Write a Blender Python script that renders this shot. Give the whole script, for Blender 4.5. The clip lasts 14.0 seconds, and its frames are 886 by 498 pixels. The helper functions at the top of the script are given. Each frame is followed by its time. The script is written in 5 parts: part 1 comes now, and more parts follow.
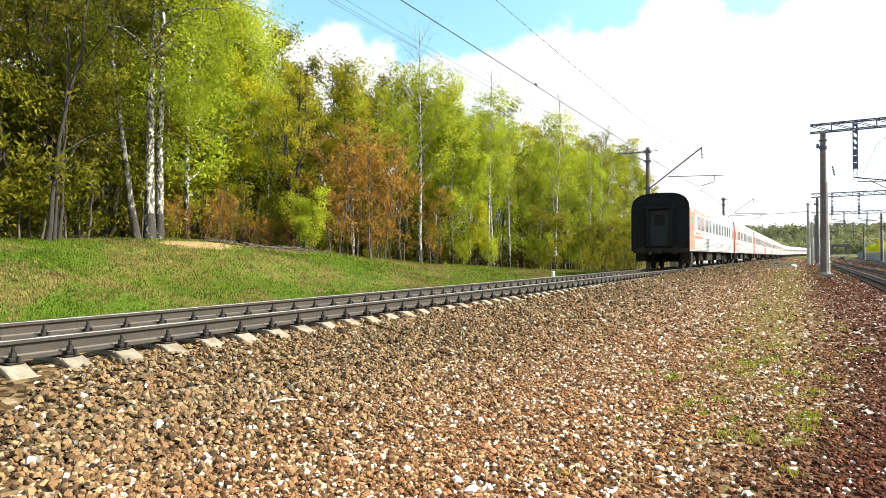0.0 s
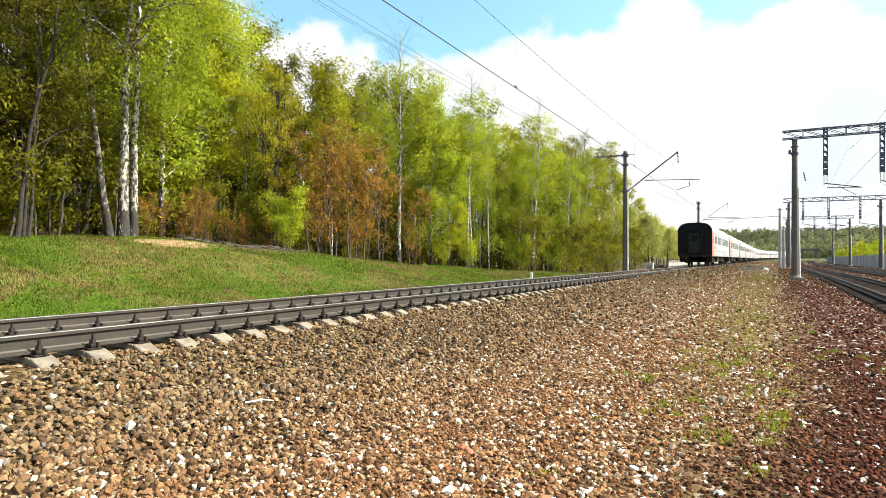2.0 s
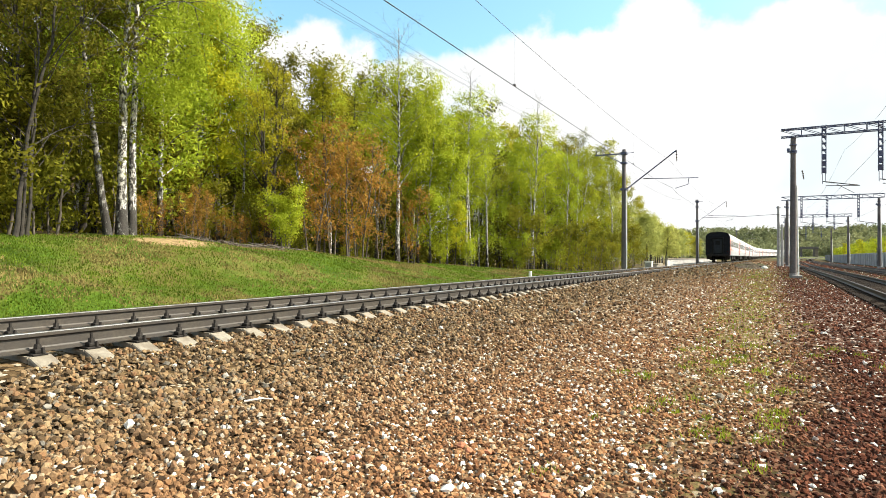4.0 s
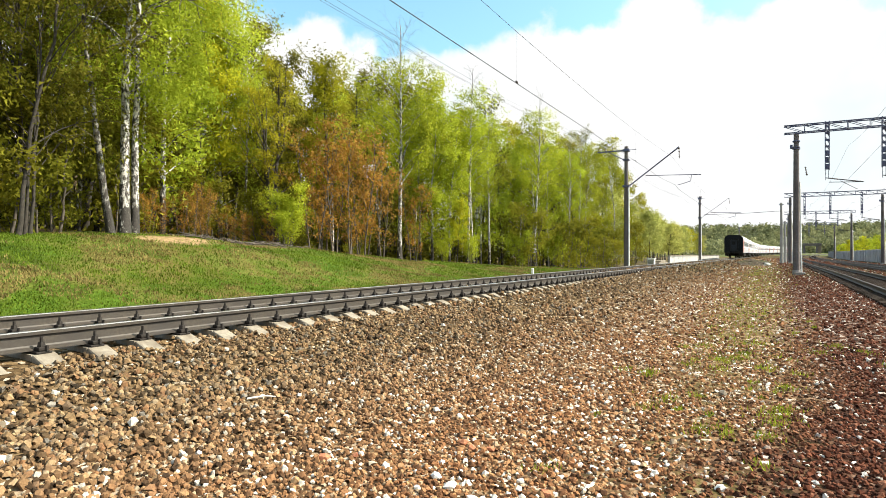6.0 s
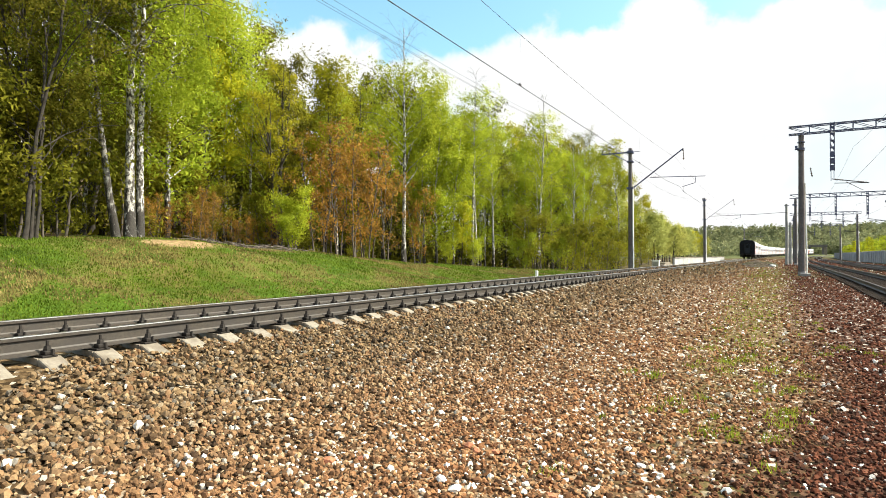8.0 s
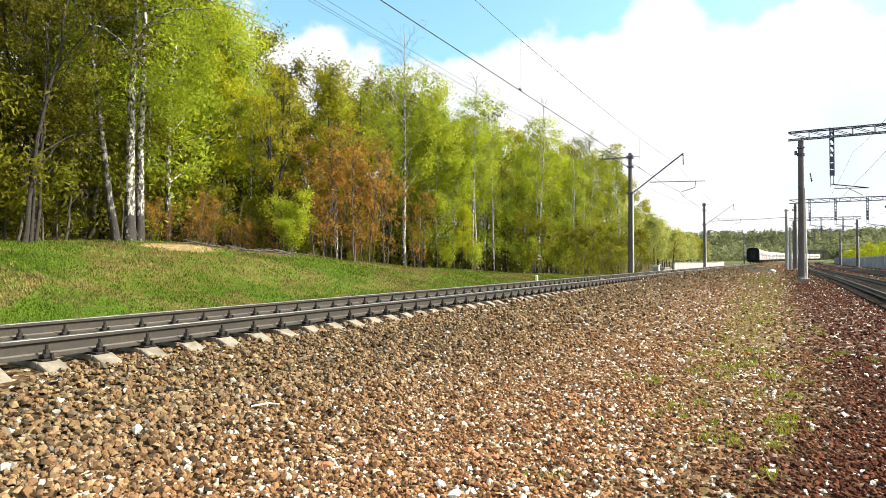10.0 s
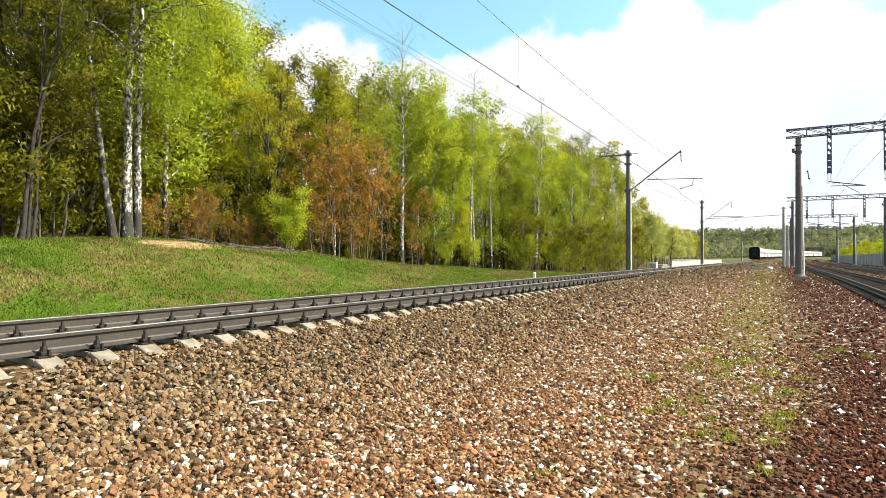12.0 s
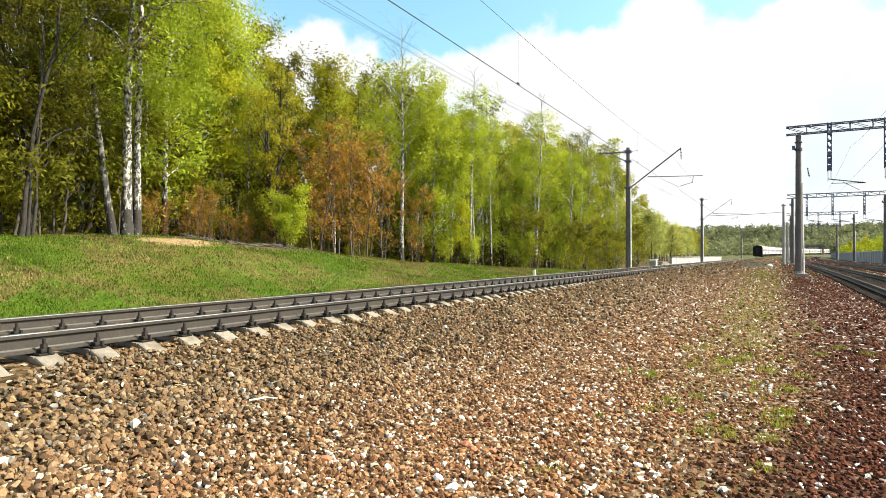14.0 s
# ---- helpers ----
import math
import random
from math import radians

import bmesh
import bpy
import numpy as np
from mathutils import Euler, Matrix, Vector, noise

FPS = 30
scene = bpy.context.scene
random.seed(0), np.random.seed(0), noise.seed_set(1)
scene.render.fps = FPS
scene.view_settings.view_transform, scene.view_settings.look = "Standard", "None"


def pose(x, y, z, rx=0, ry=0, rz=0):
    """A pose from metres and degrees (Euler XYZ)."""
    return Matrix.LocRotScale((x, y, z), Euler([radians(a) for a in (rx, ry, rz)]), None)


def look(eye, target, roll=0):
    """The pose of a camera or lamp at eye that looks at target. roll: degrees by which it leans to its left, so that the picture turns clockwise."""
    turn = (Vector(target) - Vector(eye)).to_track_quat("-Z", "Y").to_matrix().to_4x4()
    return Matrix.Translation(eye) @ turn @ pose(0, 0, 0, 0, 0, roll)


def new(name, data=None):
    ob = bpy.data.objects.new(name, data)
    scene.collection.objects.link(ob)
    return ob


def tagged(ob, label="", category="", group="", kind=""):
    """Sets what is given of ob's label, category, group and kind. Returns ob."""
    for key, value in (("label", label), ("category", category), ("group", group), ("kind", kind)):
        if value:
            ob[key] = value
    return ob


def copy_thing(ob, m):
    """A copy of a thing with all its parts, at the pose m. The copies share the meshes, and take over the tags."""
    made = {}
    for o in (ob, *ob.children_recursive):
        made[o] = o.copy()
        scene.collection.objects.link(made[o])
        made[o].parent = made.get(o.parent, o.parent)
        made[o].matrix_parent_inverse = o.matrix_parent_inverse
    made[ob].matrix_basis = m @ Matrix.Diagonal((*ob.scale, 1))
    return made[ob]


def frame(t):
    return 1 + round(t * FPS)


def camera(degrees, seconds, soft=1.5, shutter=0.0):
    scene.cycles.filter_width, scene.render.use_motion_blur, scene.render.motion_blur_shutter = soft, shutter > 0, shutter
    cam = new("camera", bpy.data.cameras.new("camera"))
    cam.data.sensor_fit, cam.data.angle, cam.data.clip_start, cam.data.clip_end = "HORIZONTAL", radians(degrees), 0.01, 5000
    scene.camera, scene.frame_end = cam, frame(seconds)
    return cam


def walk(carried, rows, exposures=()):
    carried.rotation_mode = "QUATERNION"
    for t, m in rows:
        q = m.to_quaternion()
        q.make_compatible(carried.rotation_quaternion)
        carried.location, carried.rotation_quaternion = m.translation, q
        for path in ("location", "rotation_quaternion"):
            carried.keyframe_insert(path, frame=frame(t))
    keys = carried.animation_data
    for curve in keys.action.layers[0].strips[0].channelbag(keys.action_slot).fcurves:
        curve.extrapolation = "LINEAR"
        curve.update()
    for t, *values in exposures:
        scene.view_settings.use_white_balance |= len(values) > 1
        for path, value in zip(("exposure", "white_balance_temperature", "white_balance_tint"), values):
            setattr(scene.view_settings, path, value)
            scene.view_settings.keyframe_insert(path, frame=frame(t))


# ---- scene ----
# ---------------------------------------------------------------- camera
EYE = (0.0, 0.0, 1.45)
cam = camera(73.66, 14.0, soft=0.9)


def aim(yaw, pitch, roll):
    y, p = radians(yaw), radians(pitch)
    way = Vector((math.sin(y) * math.cos(p), math.cos(y) * math.cos(p), math.sin(p)))
    return look(EYE, Vector(EYE) + way, roll)


WALK = (
    (0, -31.378, 0.687, -0.066), (0.5, -30.349, 0.452, 0.065), (1, -29.633, 0.399, 0.207),
    (1.5, -29.241, 0.686, 0.452), (2, -29.341, 0.766, 0.414), (2.5, -29.278, 0.749, 0.310),
    (3, -29.190, 0.698, 0.405), (5.5, -29.377, 0.445, 0.257), (6, -29.447, 0.367, 0.248),
    (6.5, -29.521, 0.276, 0.219), (7, -29.786, 0.442, 0.286), (7.5, -30.025, 0.591, 0.143),
    (8, -29.841, 0.627, 0.040), (10.5, -29.828, 1.117, 0.173), (11, -29.769, 1.172, 0.037),
    (11.5, -29.761, 1.004, -0.019), (12, -29.625, 0.772, 0.198), (12.5, -29.683, 0.767, 0.222),
    (13, -29.492, 0.645, 0.157), (13.5, -29.590, 0.521, 0.192), (14, -29.616, 0.518, 0.194),
)
walk(cam, [(t, aim(a, b, c)) for t, a, b, c in WALK], ((0, 0.78), (1, 0.71), (2, 0.66), (14, 0.66)))

# ---------------------------------------------------------------- light
SUN_AZ, SUN_EL = 64.0, 42.0        # degrees clockwise from +y, and above the horizon
sun = new("sun", bpy.data.lights.new("sun", "SUN"))
sun.data.energy, sun.data.angle, sun.data.color = 7.0, radians(0.53), (1.0, 0.905, 0.75)
to_sun = Vector((math.sin(radians(SUN_AZ)) * math.cos(radians(SUN_EL)),
                 math.cos(radians(SUN_AZ)) * math.cos(radians(SUN_EL)), math.sin(radians(SUN_EL))))
sun.matrix_world = look(to_sun * 50, (0, 0, 0))

world = bpy.data.worlds.new("spring_sky")
scene.world = world
world.use_nodes = True


class Nodes:
    """A short way to write a node tree."""

    def __init__(self, tree):
        self.tree = tree
        tree.nodes.clear()

    def add(self, kind, ins=(), op=None):
        n = self.tree.nodes.new("ShaderNode" + kind)
        if op:
            n.operation = op
        for k, v in (ins.items() if isinstance(ins, dict) else enumerate(ins)):
            if v is None:
                continue
            if isinstance(v, bpy.types.NodeSocket):
                self.tree.links.new(v, n.inputs[k])
            else:
                n.inputs[k].default_value = v
        return n

    def math(self, op, a, b=0.0, clamp=False):
        n = self.add("Math", (a, b), op)
        n.use_clamp = clamp
        return n.outputs[0]

    def noise(self, vec, scale, detail=3.0, rough=0.55):
        return self.add("TexNoise", {"Vector": vec, "Scale": scale, "Detail": detail, "Roughness": rough}).outputs[0]

    def ramp(self, fac, stops, mode="LINEAR"):
        n = self.add("ValToRGB", (fac,))
        n.color_ramp.interpolation = mode
        while len(n.color_ramp.elements) < len(stops):
            n.color_ramp.elements.new(0.5)
        for e, (p, c) in zip(n.color_ramp.elements, stops):
            e.position = p
            e.color = (*c, 1) if len(c) == 3 else (c[0],) * 3 + (1,)
        return n.outputs[0]

    def mix(self, fac, a, b, mode="MIX"):
        n = self.add("Mix")
        n.data_type, n.blend_type = "RGBA", mode
        for i, v in ((0, fac), (6, a), (7, b)):
            if isinstance(v, bpy.types.NodeSocket):
                self.tree.links.new(v, n.inputs[i])
            else:
                n.inputs[i].default_value = (*v, 1) if isinstance(v, tuple) and len(v) == 3 else v
        return n.outputs[2]


def build_sky():
    n = Nodes(world.node_tree)
    sky = n.add("TexSky")
    sky.sky_type, sky.sun_disc = "NISHITA", False
    sky.sun_elevation, sky.sun_rotation = radians(SUN_EL), radians(SUN_AZ)
    sky.air_density, sky.dust_density, sky.ozone_density = 1.0, 2.5, 2.0
    d = n.add("TexCoord").outputs["Generated"]
    sep = n.add("SeparateXYZ", (d,))
    x, y, z = sep.outputs
    # clouds on a flat layer: direction divided by its height
    zz = n.math("ADD", n.math("MAXIMUM", z, 0.0), 0.16)
    flat = n.add("CombineXYZ", (n.math("DIVIDE", x, zz), n.math("DIVIDE", y, zz), 0.3)).outputs[0]
    puff = n.noise(d, 6.0, 7.0, 0.55)
    # a bank of cloud over the horizon, blue above it, broken cloud overhead
    edge = n.math("MULTIPLY", n.math("SUBTRACT", 0.348, z), 4.0)
    bank = n.math("ADD", edge, n.math("MULTIPLY", n.math("SUBTRACT", puff, 0.5), 1.05))
    bank = n.ramp(n.math("ADD", bank, 0.5), ((0.46, (0,)), (0.58, (1,))), "EASE")
    # the overhead cloud is out of view, added to whiten the fill light
    over = n.ramp(n.noise(flat, 1.3, 5.0, 0.56), ((0.47, (0,)), (0.58, (1,))))
    over = n.math("MULTIPLY", over, n.ramp(z, ((0.42, (0,)), (0.55, (1,)))))
    mask = n.math("MAXIMUM", bank, over)
    fine = n.noise(d, 4.0, 4.0)
    body = n.ramp(fine, ((0.36, (0.86, 0.96, 0.99)), (0.50, (1.0, 1.0, 1.0))))
    cloud = n.add("Background", (body, 0.68))
    blue = n.add("Background", (n.mix(1.0, sky.outputs[0], (1.22, 1.58, 1.36), "MULTIPLY"), 0.15))
    both = n.add("MixShader", (mask, blue.outputs[0], cloud.outputs[0]))
    n.add("OutputWorld", (both.outputs[0],))


build_sky()


# ---------------------------------------------------------------- materials
def material(name, paint, rough=0.7, metal=0.0, bump=None, spec=0.5):
    """paint(n) gives the colour socket or value; bump(n) a height socket with strength and distance."""
    m = bpy.data.materials.new(name)
    m.use_nodes = True
    n = Nodes(m.node_tree)
    colour = paint(n)
    b = n.add("BsdfPrincipled", {"Base Color": colour if isinstance(colour, bpy.types.NodeSocket) else (*colour, 1),
                                 "Roughness": rough, "Metallic": metal, "Specular IOR Level": spec})
    if bump:
        h, strength, dist = bump(n)
        nb = n.add("Bump", {"Height": h, "Strength": strength, "Distance": dist})
        n.tree.links.new(nb.outputs[0], b.inputs["Normal"])
    n.add("OutputMaterial", (b.outputs[0],))
    return m


def place(n):
    return n.add("NewGeometry").outputs["Position"]


def own(n):
    return n.add("TexCoord").outputs["Object"]


def island(n):
    return n.add("NewGeometry").outputs["Random Per Island"]


def two_scale(a, b, c, fine, coarse, coords=own):
    """A colour that wanders between a and b at a fine scale and towards c in large stains."""
    def paint(n):
        p = coords(n)
        f = n.ramp(n.noise(p, fine, 4), ((0.3, a), (0.7, b)))
        s = n.ramp(n.noise(p, coarse, 3), ((0.45, (0,)), (0.7, (1,))))
        return n.mix(s, f, c)
    return paint


def grain(scale, strength=0.4, dist=0.01, coords=own):
    return lambda n: (n.noise(coords(n), scale, 4), strength, dist)


def leaf_material(name, dark, light, lucent=0.52, patch=0.45):
    m = bpy.data.materials.new(name)
    m.use_nodes = True
    n = Nodes(m.node_tree)
    # light and shade of the sprays put into the tone, then leaf by leaf
    spray = n.math("MULTIPLY", n.math("SUBTRACT", n.noise(place(n), patch * 5.0, 3, 0.6), 0.5), 2.4)
    r = n.math("ADD", n.math("MULTIPLY", island(n), 0.45), n.math("ADD", spray, 0.28), True)
    c = n.ramp(r, ((0.0, tuple(v * 0.8 for v in dark)), (1.0, light)))
    big = n.noise(place(n), patch, 2)
    c = n.mix(n.ramp(big, ((0.38, (0,)), (0.72, (0.55,)))), c, tuple(v * 0.6 for v in dark))
    tone = n.add("ObjectInfo").outputs["Random"]
    c = n.mix(1.0, c, n.ramp(tone, ((0.0, (0.76, 0.74, 0.7)), (0.3, (1.18, 1.16, 1.0)), (0.6, (1.0, 1.08, 1.1)), (1.0, (1.3, 1.3, 1.2)))), "MULTIPLY")
    d = n.add("BsdfPrincipled", {"Base Color": c, "Roughness": 0.75, "Specular IOR Level": 0.08})
    t = n.add("BsdfTranslucent", (c,))
    n.add("OutputMaterial", (n.add("MixShader", (lucent, d.outputs[0], t.outputs[0])).outputs[0],))
    return m


def zones(n, p):
    """Where the ballast changes: the middle, the worn strip of soil, and the station side."""
    x, y, _ = n.add("SeparateXYZ", (p,)).outputs
    wander = n.math("MULTIPLY", n.math("SUBTRACT", n.noise(p, 0.8, 3), 0.5), 1.2)
    q = n.math("ADD", n.math("ADD", x, wander), n.math("MULTIPLY", n.math("MINIMUM", y, 40.0), 0.01))
    middle = n.ramp(n.math("MULTIPLY", n.math("ADD", q, 4.4), 0.4), ((0.0, (0,)), (1.0, (1,))))
    strip = n.math("SUBTRACT", 1.0, n.math("MULTIPLY", n.math("ABSOLUTE", n.math("ADD", q, 0.45)), 1.1), True)
    near = n.math("MULTIPLY", n.math("MAXIMUM", n.math("SUBTRACT", 8.0, y), 0.0), 0.22)
    side = n.ramp(n.math("ADD", q, near), ((0.0, (0,)), (0.95, (1,))))
    return middle, strip, side, y


def stone_paint(n):
    r = island(n)
    p = place(n)
    middle, strip, side, y = zones(n, p)
    tan = n.ramp(r, ((0.0, (0.030, 0.022, 0.014)), (0.2, (0.108, 0.070, 0.037)), (0.42, (0.235, 0.152, 0.077)), (0.56, (0.120, 0.094, 0.064)), (0.68, (0.190, 0.099, 0.048)),
                     (0.86, (0.330, 0.232, 0.128)), (0.985, (0.13, 0.117, 0.098)), (0.993, (0.62, 0.58, 0.50)), (1.0, (0.70, 0.66, 0.58))))
    pale = n.ramp(r, ((0.0, (0.05, 0.028, 0.016)), (0.25, (0.15, 0.070, 0.034)), (0.55, (0.29, 0.138, 0.062)),
                      (0.82, (0.37, 0.22, 0.11)), (0.925, (0.50, 0.42, 0.31)), (0.935, (0.80, 0.75, 0.66)), (1.0, (0.86, 0.82, 0.74))))
    dark = n.ramp(r, ((0.0, (0.028, 0.012, 0.007)), (0.4, (0.082, 0.026, 0.014)), (0.8, (0.160, 0.054, 0.028)), (0.955, (0.21, 0.095, 0.056)), (0.965, (0.7, 0.64, 0.56)), (1.0, (0.8, 0.76, 0.7))))
    c = n.mix(side, n.mix(middle, tan, pale), dark)
    return n.mix(0.4, c, n.ramp(n.noise(p, 70, 4, 0.65), ((0.3, (0.25,)), (0.65, (1,)))), "MULTIPLY")


def bed_paint(n):
    p = place(n)
    middle, strip, side, y = zones(n, p)
    cell = n.add("TexVoronoi", {"Vector": p, "Scale": 17.0})
    v = n.add("SeparateColor", (cell.outputs["Color"],)).outputs[0]
    # near-black low stops paint the shade in the gaps between the stones
    tan = n.ramp(v, ((0.0, (0.010, 0.007, 0.004)), (0.5, (0.075, 0.048, 0.024)), (0.9, (0.17, 0.115, 0.06)), (1.0, (0.5, 0.44, 0.36))))
    pale = n.ramp(v, ((0.0, (0.018, 0.011, 0.007)), (0.5, (0.12, 0.072, 0.04)), (0.88, (0.24, 0.155, 0.09)), (1.0, (0.6, 0.54, 0.45))))
    dark = n.ramp(v, ((0.0, (0.010, 0.006, 0.004)), (0.5, (0.06, 0.028, 0.018)), (0.9, (0.14, 0.075, 0.048)), (1.0, (0.5, 0.45, 0.4))))
    c = n.mix(side, n.mix(middle, tan, pale), dark)
    soil = n.math("MULTIPLY", strip, n.ramp(n.noise(p, 1.7, 4), ((0.40, (0,)), (0.60, (1,)))))
    c = n.mix(n.math("MULTIPLY", soil, 0.70), c, n.ramp(n.noise(p, 26, 6, 0.8), ((0.3, (0.055, 0.034, 0.018)), (0.45, (0.13, 0.085, 0.042)), (0.58, (0.115, 0.115, 0.03)), (0.7, (0.22, 0.155, 0.085)))))
    # beyond the near stones: blotched soil, gravel and weeds
    far = n.ramp(n.math("MULTIPLY", n.math("SUBTRACT", y, 26.0), 0.05), ((0.0, (0,)), (1.0, (1,))))
    blot = n.ramp(n.noise(p, 1.3, 8, 0.8), ((0.33, (0.012, 0.010, 0.009)), (0.43, (0.050, 0.038, 0.028)), (0.52, (0.088, 0.064, 0.044)), (0.60, (0.075, 0.082, 0.024)), (0.7, (0.15, 0.12, 0.085))))
    large = n.ramp(n.noise(p, 0.16, 5, 0.7), ((0.38, (0.35, 0.30, 0.26)), (0.5, (0.9, 0.85, 0.7)), (0.6, (0.8, 1.0, 0.45))))
    return n.mix(n.math("MULTIPLY", far, 0.85), c, n.mix(1.0, blot, large, "MULTIPLY"))


def meadow_paint(n):
    p = place(n)
    fine = n.noise(p, 14, 5, 0.7)
    green = n.ramp(fine, ((0.3, (0.026, 0.056, 0.006)), (0.7, (0.095, 0.160, 0.018))))
    dry = n.ramp(fine, ((0.3, (0.075, 0.062, 0.018)), (0.7, (0.20, 0.165, 0.06))))
    f = n.ramp(n.noise(p, 0.6, 6, 0.7), ((0.44, (0,)), (0.58, (1,))))
    c = n.mix(n.math("MULTIPLY", f, 0.7), green, dry)
    c = n.mix(1.0, c, n.ramp(n.noise(p, 0.33, 5, 0.65), ((0.36, (0.50, 0.52, 0.5)), (0.5, (0.95, 0.95, 0.9)), (0.62, (0.8, 0.72, 0.7)))), "MULTIPLY")
    # trodden earth by the big birches, dark litter beside it, bare soil under the dark trees
    ragged = n.math("MULTIPLY", n.math("SUBTRACT", n.noise(p, 2.4, 5, 0.7), 0.5), 1.5)

    def patch(cx, cy, rx, ry):
        off = n.add("VectorMath", (n.add("VectorMath", (p, (-cx, -cy, 0.0)), op="ADD").outputs[0], (1 / rx, 1 / ry, 0.0)), op="MULTIPLY").outputs[0]
        away = n.add("VectorMath", (off,), op="LENGTH").outputs["Value"]
        return n.ramp(n.math("ADD", away, ragged), ((0.75, (1,)), (1.05, (0,))))

    c = n.mix(patch(-17.75, 15.9, 0.85, 2.9), c, n.ramp(n.noise(p, 9, 5, 0.7), ((0.35, (0.045, 0.026, 0.014)), (0.6, (0.17, 0.095, 0.045)), (0.75, (0.30, 0.22, 0.13)))))
    c = n.mix(patch(-18.3, 9.7, 0.45, 2.0), c, n.ramp(fine, ((0.3, (0.06, 0.036, 0.02)), (0.7, (0.20, 0.125, 0.07)))))
    return n.mix(patch(-17.1, 12.6, 0.85, 1.5), c, n.ramp(n.noise(p, 5, 6, 0.75), ((0.32, (0.10, 0.066, 0.033)), (0.5, (0.25, 0.175, 0.09)), (0.7, (0.42, 0.31, 0.175)))))


def bark_birch(n, pale=1.0):
    p = own(n)
    x, y, z = n.add("SeparateXYZ", (p,)).outputs

    def stretched(a, b):
        return n.add("CombineXYZ", (n.math("MULTIPLY", x, a), n.math("MULTIPLY", y, a), n.math("MULTIPLY", z, b))).outputs[0]

    scars = n.ramp(n.noise(stretched(8.0, 5.0), 1.3, 5, 0.7), ((0.47, (0,)), (0.53, (1,))))
    lines = n.ramp(n.noise(stretched(3.5, 24.0), 1.0, 2), ((0.60, (0,)), (0.68, (0.75,))))
    marks = n.math("MAXIMUM", scars, lines)
    white = n.ramp(n.noise(p, 7, 4, 0.7), ((0.3, (0.40 * pale, 0.38 * pale, 0.345 * pale)), (0.6, (0.70 * pale, 0.68 * pale, 0.64 * pale))))
    c = n.mix(marks, white, (0.045, 0.04, 0.035))
    # black furrowed bark climbs unevenly from the foot
    climb = n.math("ADD", z, n.math("MULTIPLY", n.math("SUBTRACT", n.noise(stretched(5.0, 1.6), 1.6, 5, 0.7), 0.5), 9.0))
    foot = n.ramp(n.math("MULTIPLY", climb, 0.30), ((0.28, (1,)), (0.48, (0,))))
    return n.mix(foot, c, n.ramp(n.noise(p, 26, 3), ((0.35, (0.016, 0.014, 0.012)), (0.7, (0.055, 0.048, 0.042)))))


M = {}
M["stone"] = material("crushed_stone", stone_paint, 0.9, bump=grain(90, 0.35, 0.004, place), spec=0.12)
M["bed"] = material("ballast_bed", bed_paint, 0.95, bump=lambda n: (n.add("TexVoronoi", {"Vector": place(n), "Scale": 30.0}).outputs[0], 0.5, 0.02), spec=0.04)
M["meadow"] = material("spring_meadow", meadow_paint, 0.95, bump=grain(7, 0.6, 0.08, place), spec=0.04)
M["litter"] = material("forest_floor", two_scale((0.065, 0.046, 0.026), (0.15, 0.108, 0.06), (0.05, 0.06, 0.02), 6, 0.5, place), 0.95, bump=grain(9, 0.8, 0.06, place), spec=0.04)
M["far_land"] = material("far_land", two_scale((0.07, 0.09, 0.03), (0.13, 0.13, 0.06), (0.05, 0.07, 0.02), 0.08, 0.01, place), 0.95, spec=0.04)
M["rail_side"] = material("rusty_rail_steel", two_scale((0.028, 0.023, 0.018), (0.058, 0.047, 0.036), (0.033, 0.028, 0.025), 30, 2.2, place), 0.6, 0.0, bump=grain(120, 0.3, 0.002, place))
M["rail_head"] = material("polished_rail_head", two_scale((0.30, 0.30, 0.30), (0.42, 0.42, 0.43), (0.20, 0.19, 0.18), 60, 4, place), 0.38, 1.0)
M["iron"] = material("oily_iron", two_scale((0.012, 0.011, 0.010), (0.030, 0.025, 0.022), (0.018, 0.015, 0.013), 40, 6), 0.7, 0.0, bump=grain(80, 0.4, 0.003), spec=0.2)
M["sleeper"] = material("sleeper_concrete", two_scale((0.18, 0.155, 0.12), (0.27, 0.24, 0.19), (0.12, 0.095, 0.068), 26, 3, place), 0.9, bump=grain(70, 0.35, 0.004, place))
M["old_sleeper"] = material("brown_old_sleeper", two_scale((0.018, 0.013, 0.010), (0.038, 0.028, 0.021), (0.05, 0.034, 0.024), 6, 0.6, place), 0.95, spec=0.1)
M["fence_concrete"] = material("pale_fence_concrete", two_scale((0.28, 0.28, 0.28), (0.38, 0.38, 0.375), (0.23, 0.225, 0.22), 4, 0.5, place), 0.9)
M["heap_earth"] = material("dark_heap_earth", two_scale((0.025, 0.020, 0.017), (0.115, 0.09, 0.068), (0.06, 0.06, 0.03), 5, 0.5, place), 0.95, spec=0.04)
M["concrete"] = material("weathered_concrete", two_scale((0.27, 0.26, 0.245), (0.38, 0.365, 0.345), (0.20, 0.185, 0.17), 9, 0.8), 0.9, bump=grain(30, 0.35, 0.006))
M["dark_concrete"] = material("dirty_concrete", two_scale((0.105, 0.092, 0.09), (0.165, 0.147, 0.145), (0.08, 0.068, 0.067), 9, 0.8), 0.9, bump=grain(30, 0.35, 0.006))
M["white_paint"] = material("chalky_white_paint", two_scale((0.72, 0.72, 0.70), (0.82, 0.82, 0.80), (0.6, 0.58, 0.54), 20, 3), 0.7)
M["wall_white"] = material("lime_washed_wall", two_scale((0.33, 0.33, 0.33), (0.44, 0.44, 0.43), (0.26, 0.255, 0.245), 6, 0.6, place), 0.9)
